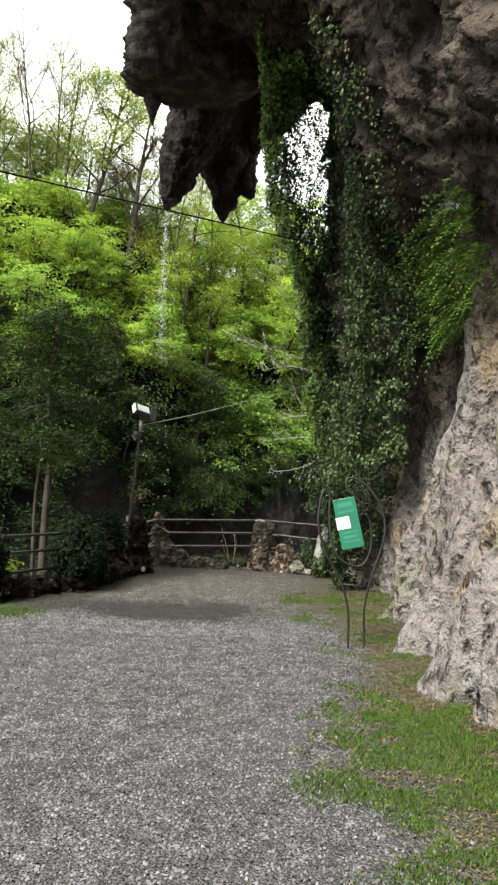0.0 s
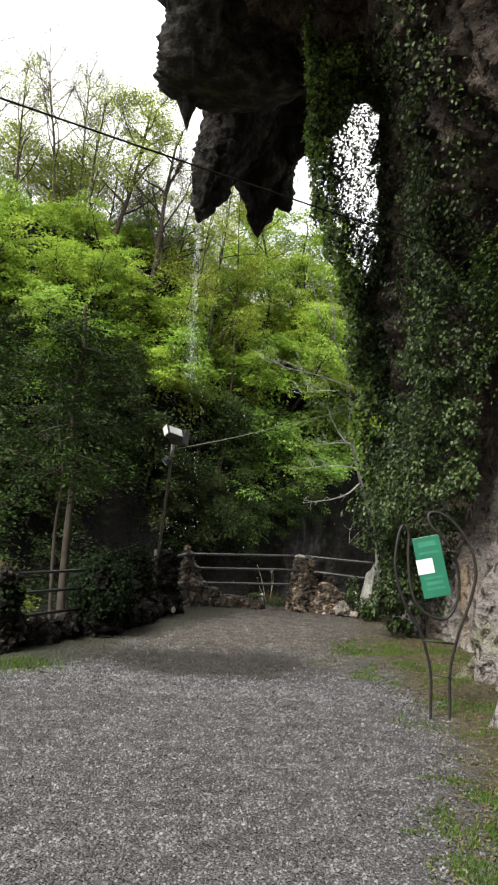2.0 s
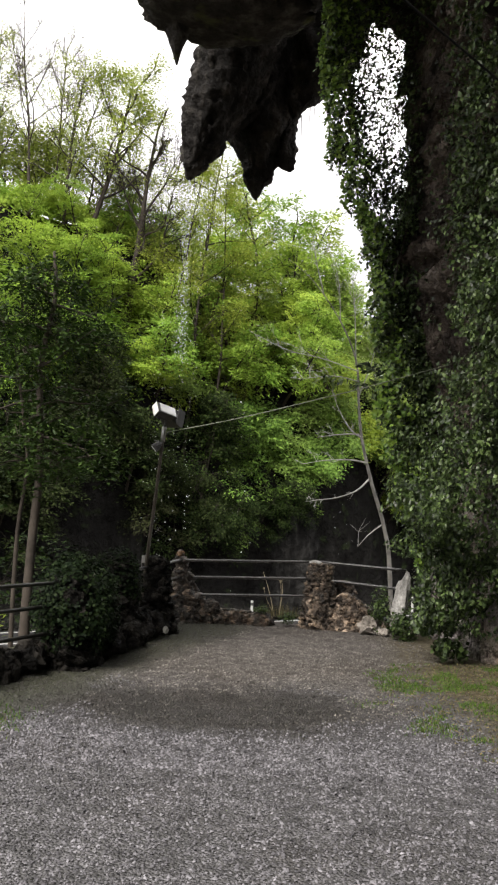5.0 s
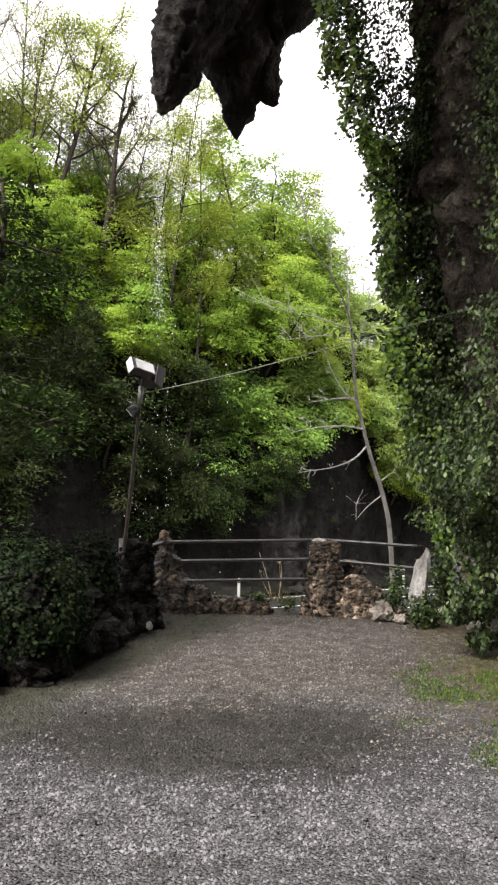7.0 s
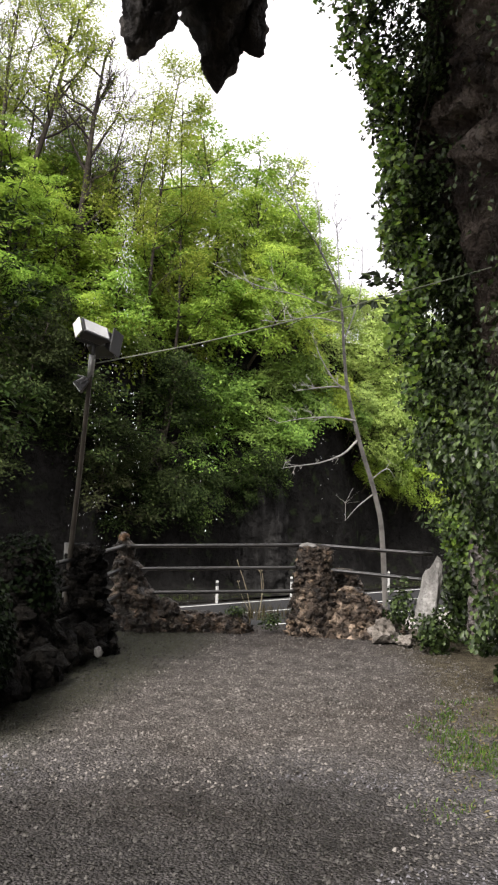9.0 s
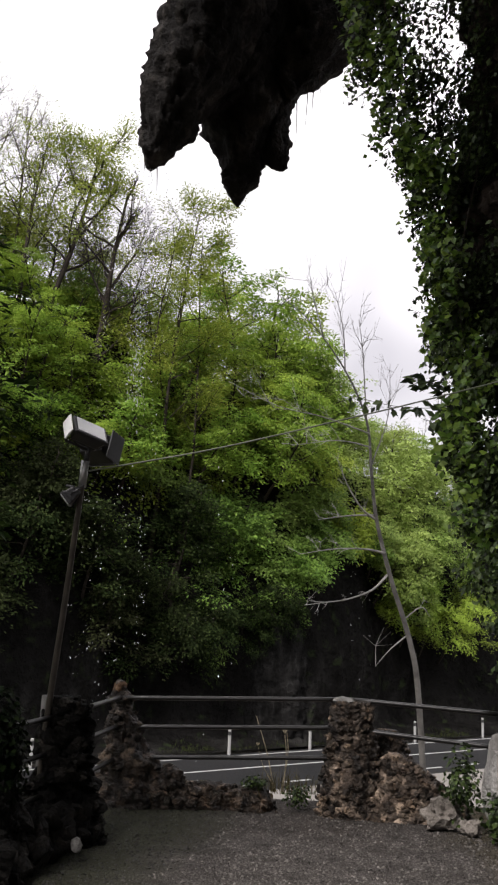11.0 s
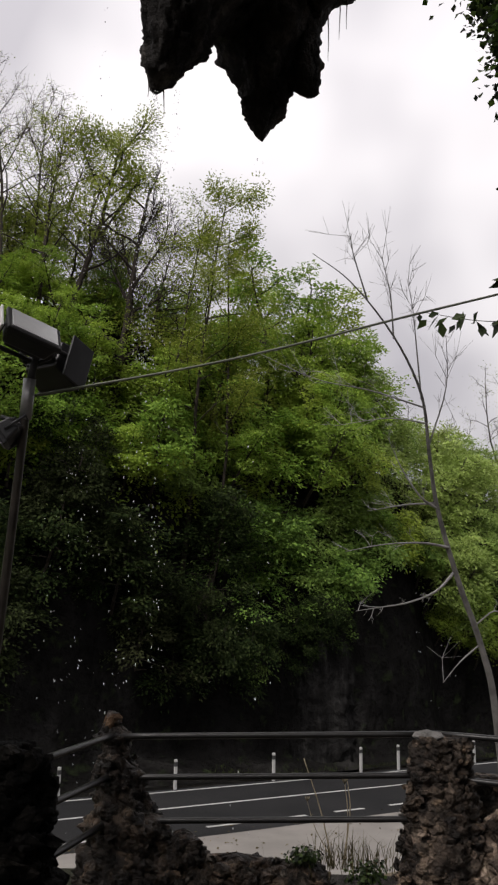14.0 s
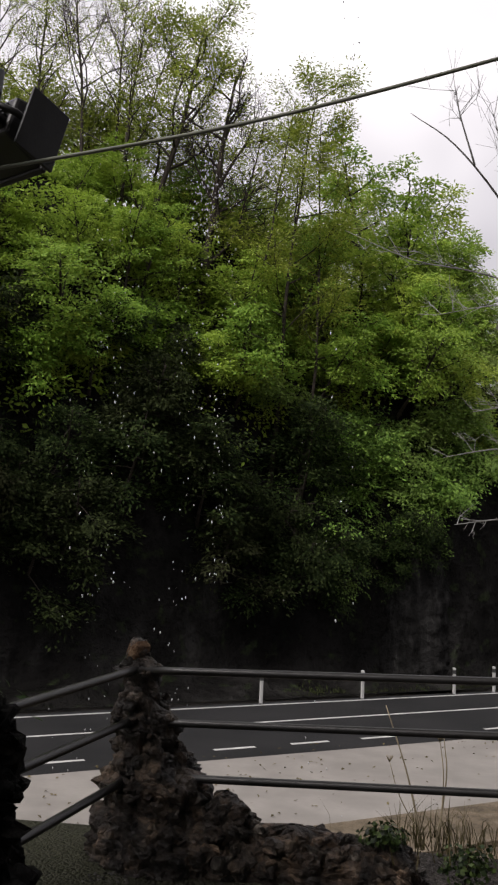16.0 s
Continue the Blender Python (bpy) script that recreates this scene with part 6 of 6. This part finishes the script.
def grass_blades(r, spots, height, width):
    n = len(spots)
    ang = r.uniform(0, 2 * np.pi, n)
    side = np.stack([np.cos(ang), np.sin(ang), np.zeros(n)], -1)
    h = (height * r.uniform(0.4, 1.3, n))[:, None]
    lean = np.concatenate([r.normal(0, 0.5, (n, 2)), np.ones((n, 1))], 1)
    tip = spots + unit(lean) * h
    mid = spots + unit(lean * np.array([0.4, 0.4, 1])) * h * 0.55
    w = width * r.uniform(0.7, 1.3, n)[:, None]
    v = np.stack([spots - side * w, spots + side * w, mid + side * w * 0.7, mid - side * w * 0.7, tip], 1).reshape(-1, 3)
    k = np.arange(n)[:, None] * 5
    return v, np.concatenate([k + np.array([[0, 1, 2]]), k + np.array([[0, 2, 3]]), k + np.array([[3, 2, 4]])])


# the verge blades take the shade-darkened leaf colour too
stuff("verge_grass", "rough green grass along the far side of the road", "grass", grass_blades(r, np.array(spots), 0.12, 0.02), LEAF_SHADE)
GRASS_Y = [2.0, 3.8, 4.4, 5.1, 6.0, 6.8, 8.4, 9.9, 10.4, 11.4, 11.9, 12.4, 13.6, 14.1, 14.8]
GRASS_X = [0.7, 0.75, 0.8, 0.5, 0.55, 0.76, 1.12, 1.18, 0.98, 0.8, 0.6, 0.6, 0.9, 0.85, 1.5]
green, dry = [], []
while len(green) < 60000:
    y = r.uniform(2.0, 14.6)
    if r.random() < 0.35:
        y = r.uniform(2.5, 7.5)
    x = r.uniform(0.1, 2.4)
    left = float(np.interp(y, GRASS_Y, GRASS_X))
    k = noise.fractal((x * 1.9, y * 1.5, 0.0), 0.8, 2.0, 5)
    cover = smoothstep(-0.25, 0.35, x - left + 0.35 * k)
    if r.random() > cover * (0.06 + 0.94 * smoothstep(-0.25 + 0.25 * smoothstep(6.0, 8.0, y), 0.1 + 0.2 * smoothstep(6.0, 8.0, y), k)):
        if r.random() < 0.17 * cover:
            dry.append((x, y, terrace_z(x, y)))
        continue
    if x > wall_x(y, 0) + 0.1:
        continue
    green.append((x, y, terrace_z(x, y) - 0.005))
for _ in range(1500):
    x, y = -2.95 + r.normal(0, 0.22), 10.75 + r.normal(0, 0.25)
    green.append((x, y, terrace_z(x, y)))
stuff("grass", "short green grass between the gravel and the cliff", "grass", grass_blades(r, np.array(green), 0.036, 0.0034), GRASS)
dry = np.array(dry)
stuff("leaf_litter", "dry brown grass and leaf litter in the verge", "litter", leaf_arrays(dry + np.array([0, 0, 0.015]), r.normal(0, 0.35, (len(dry), 3)) + np.array([0, 0, 1.0]), 0.035, 0.012, r), GRASS_DRY)
fade = np.array(green)[r.random(len(green)) < 0.35] + np.array([0.01, 0.01, 0])
stuff("yellowed_grass", "yellowed grass blades among the green", "grass", grass_blades(r, fade, 0.032, 0.0028), GRASS_DRY)


def gravel(r, spots, size, closed=False):
    """Broken stones; those bedded in the ground need no underside."""
    n = len(spots)
    octa = np.array([(1, 0, 0), (-1, 0, 0), (0, 1, 0), (0, -1, 0), (0, 0, 1), (0, 0, -1)], float)
    faces = np.array([(0, 2, 4), (2, 1, 4), (1, 3, 4), (3, 0, 4), (2, 0, 5), (1, 2, 5), (3, 1, 5), (0, 3, 5)])[:8 if closed else 4]
    s = (size * r.uniform(0.45, 1.25, n))[:, None, None]
    v = octa[None] * s * r.uniform(0.6, 1.3, (n, 1, 3)) + r.normal(0, 0.22, (n, 6, 3)) * s
    a, b = r.uniform(0, 2 * np.pi, n), r.normal(0, 0.5, n)
    ca, sa, cb, sb = np.cos(a), np.sin(a), np.cos(b), np.sin(b)
    x, y, z = v[..., 0], v[..., 1], v[..., 2]
    y, z = y * cb[:, None] - z * sb[:, None], y * sb[:, None] + z * cb[:, None]
    x, y = x * ca[:, None] - y * sa[:, None], x * sa[:, None] + y * ca[:, None]
    v = np.stack([x, y, z * 0.95], -1) + spots[:, None]
    return v.reshape(-1, 3), (faces[None] + 6 * np.arange(n)[:, None, None]).reshape(-1, 3)


def gravel_spots(r, count, y0, y1, x0, x1):
    out = []
    while len(out) < count:
        x, y = r.uniform(x0, x1), y0 + (y1 - y0) * r.random() ** 1.25
        if x < fence_line(y) + 0.1:
            continue
        over = x - float(np.interp(y, GRASS_Y, GRASS_X)) + 0.35 * noise.fractal((x * 1.5, y * 1.1, 0.0), 1.0, 2.0, 4)
        if over > 0.05 and r.random() < smoothstep(0, 0.35, over):
            continue
        out.append((x, y, terrace_z(x, y) + 0.003))
    return np.array(out)


spots = np.concatenate([gravel_spots(r, 56000, 2.6, 10.8, -3.2, 1.9), gravel_spots(r, 26000, 9.8, 17.5, -3.0, 1.7)])
wobble = np.array([noise.fractal((x * 0.9, y * 0.9, 3.0), 1.0, 2.0, 3) for x, y, z in spots]) + r.normal(0, 0.15, len(spots))
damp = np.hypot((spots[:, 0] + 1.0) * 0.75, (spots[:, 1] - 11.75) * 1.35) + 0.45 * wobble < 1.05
# the margin along the fence takes the darker stones as well
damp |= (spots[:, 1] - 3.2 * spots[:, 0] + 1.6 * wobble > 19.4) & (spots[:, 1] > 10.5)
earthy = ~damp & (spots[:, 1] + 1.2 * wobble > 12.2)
stuff("gravel", "loose crushed grey gravel", "gravel", gravel(r, spots[~damp & ~earthy], 0.0098), GRAVEL_DRY)
stuff("earthy_gravel", "brownish grey gravel mixed with earth before the fence", "gravel", gravel(r, spots[earthy], 0.0098), GRAVEL_EARTHY)
stuff("damp_gravel", "loose dark gravel, damp under the drips, also along the fence", "gravel", gravel(r, spots[damp], 0.0098), GRAVEL_WET)


# plants on the fence pillars and behind the rails
def leaf_cloud(name, label, centre, radii, count, leaf, mat, shell=0.75):
    d = unit(r.normal(size=(count, 3)))
    p = np.array(centre) + d * np.array(radii) * r.uniform(shell, 1.08, count)[:, None]
    keep = np.array([noise.fractal(tuple(q * 2.5), 1.0, 2.0, 3) > -0.25 for q in p])
    p, d = p[keep], d[keep]
    stuff(name, label, "plant", leaf_arrays(p, d + np.array([0, 0, 0.4]) + r.normal(0, 0.5, d.shape), leaf, leaf * 0.8, r), mat)


leaf_cloud("ivy_on_pillar", "dark ivy covering the thick rock pillar", (-2.66, 13.6, 0.5), (0.46, 0.7, 0.6), 9000, 0.045, LEAF_HEDGE_SHADED)
leaf_cloud("ivy_on_pillar", "dark ivy covering the mossy rock pillar", (-2.42, 15.0, 0.7), (0.32, 0.34, 0.45), 2600, 0.045, LEAF_HEDGE_SHADED)
leaf_cloud("ivy_on_pillar", "sparse dark ivy on the near rock pillar", (-3.6, 11.6, 0.5), (0.4, 0.42, 0.5), 900, 0.06, LEAF_HEDGE_SHADED)
leaf_cloud("bush", "dark green bush growing behind the rock pillar", (-2.95, 14.3, 0.95), (0.4, 0.5, 0.25), 900, 0.05, LEAF_HEDGE_SHADED, 0.3)
leaf_cloud("bush", "small green bush beside the standing stone", (1.24, 16.85, 0.36), (0.17, 0.2, 0.33), 600, 0.05, LEAF_IVY, 0.3)
leaf_cloud("ivy_patch", "dark ivy round the foot of the standing stone", (2.05, 17.25, 0.5), (0.3, 0.3, 0.75), 2200, 0.06, LEAF_IVY, 0.3)
leaf_cloud("ivy_patch", "dark low ivy beside the standing stone", (1.5, 16.42, 0.16), (0.24, 0.16, 0.24), 800, 0.055, LEAF_IVY, 0.3)
leaf_cloud("ivy_patch", "dark ivy climbing beside the standing stone", (2.0, 16.85, 0.75), (0.22, 0.3, 0.8), 2400, 0.06, LEAF_IVY, 0.5)
leaf_cloud("weed", "broad-leaved green weed at the foot of the ivy", (1.75, 14.6, 0.14), (0.22, 0.22, 0.16), 260, 0.085, LEAF_IVY, 0.3)
leaf_cloud("weed", "small green weed growing on the low wall", (-0.5, 17.62, 0.19), (0.13, 0.1, 0.06), 260, 0.032, LEAF_IVY, 0.3)
leaf_cloud("weed", "low green weed between the low wall and the pillar", (-0.08, 17.66, 0.08), (0.16, 0.12, 0.1), 300, 0.035, LEAF_IVY, 0.3)
spots = np.array([(-3.62 + r.normal(0, 0.14), 11.6 + r.normal(0, 0.16), 0.93) for _ in range(160)])
stuff("dry_grass", "dry grass tuft on top of the rock pillar", "grass", grass_blades(r, spots, 0.12, 0.003), GRASS_DRY)


def stalk(points, radius, label, head=0.0):
    ob = thing("dry_stalk", label, "weed", "dry stalks at the fence", at=points[0])
    line = [np.array(p) - np.array(points[0]) for p in points]
    child("stem", mesh_of("stem", *tube(smooth_line(line, 5), radius, 5, radius * 0.4), STALK, True), ob)
    if head:
        tips = []
        for k in range(9):
            a = 2 * np.pi * k / 9
            e = line[-1] + np.array([0.6 * head * math.cos(a), 0.6 * head * math.sin(a), head])
            tips.append(tube(np.array([line[-1], (line[-1] + e) / 2 + np.array([0, 0, -0.1 * head]), e]), radius * 0.6, 4, radius * 0.5))
        child("seed_head", mesh_of("seed_head", *gather(tips), STALK), ob, "dried seed head")


stalk([(-0.28, 17.9, 0.05), (-0.36, 17.95, 0.4), (-0.48, 18.0, 0.75)], 0.007, "pale dry stalk leaning behind the rails")
stalk([(-0.22, 17.9, 0.05), (-0.16, 17.95, 0.4), (-0.17, 18.0, 0.6)], 0.006, "pale dry stalk leaning behind the rails")
stalk([(-0.2, 17.9, 0.05), (-0.18, 17.9, 0.4), (-0.2, 17.9, 0.6)], 0.005, "dry weed with a seed head behind the rails", 0.05)
stalk([(-0.25, 17.9, 0.05), (-0.4, 17.9, 0.3), (-0.46, 17.9, 0.48)], 0.004, "dry weed with a seed head behind the rails", 0.03)
spots = np.array([(-0.15 + r.normal(0, 0.18), 17.85 + r.normal(0, 0.12), 0.08) for _ in range(220)])
stuff("dry_grass", "tuft of dry grass at the foot of the pillar", "grass", grass_blades(r, spots, 0.2, 0.0028), GRASS_DRY)


r2 = np.random.default_rng(620)
fallen = np.array([(*road_xy(r2.uniform(-14, 12), r2.uniform(-11.2, -5.5)), ROAD_Z + 0.03) for _ in range(420)])
stuff("fallen_leaves", "brown fallen leaves scattered over the yard", "leaves", leaf_arrays(fallen, np.array([0, 0, 1.0]) + r2.normal(0, 0.3, fallen.shape), 0.09, 0.06, r2), GRASS_DRY)
road_strip("verge", -13.2, -11.35, ROAD_Z + 0.02, SOIL, "muddy brown verge along the near side of the yard", thick=0.3, cat="verge")

# ---- water dripping from the stalactites ----
def drops(r, x, y, top, low, spread, count, size):
    z = low + (top - low) * r.random(count)
    s = spread * (0.3 + 0.7 * (top - z) / (top - low))
    spots = np.stack([x + r.normal(0, 1, count) * s, y + r.normal(0, 1, count) * s, z], -1)
    v, f = gravel(r, np.zeros((count, 3)), size, True)
    v = v.reshape(count, 6, 3) * np.array([0.75, 0.75, 1.6]) + spots[:, None]
    return v.reshape(-1, 3), f


falls = [drops(r, -2.3, 21.5, 8.6, 4.8, 0.1, 850, 0.0088), drops(r, -2.32, 21.4, 6.2, -3.0, 0.2, 150, 0.0095), drops(r, -2.02, 21.5, 8.7, 1.0, 0.08, 140, 0.009),
         drops(r, -0.9, 22.8, 8.6, -3.2, 0.25, 50, 0.011), drops(r, 1.2, 21.8, 3.0, -3.2, 0.3, 60, 0.0085), drops(r, -2.44, 18.9, 9.6, 4.6, 0.07, 90, 0.006),
         drops(r, -2.42, 18.9, 5.2, 0.0, 0.16, 170, 0.0062)]
stuff("falling_water", "thin falls of water drops from the stalactites", "water", gather(falls), WATER)
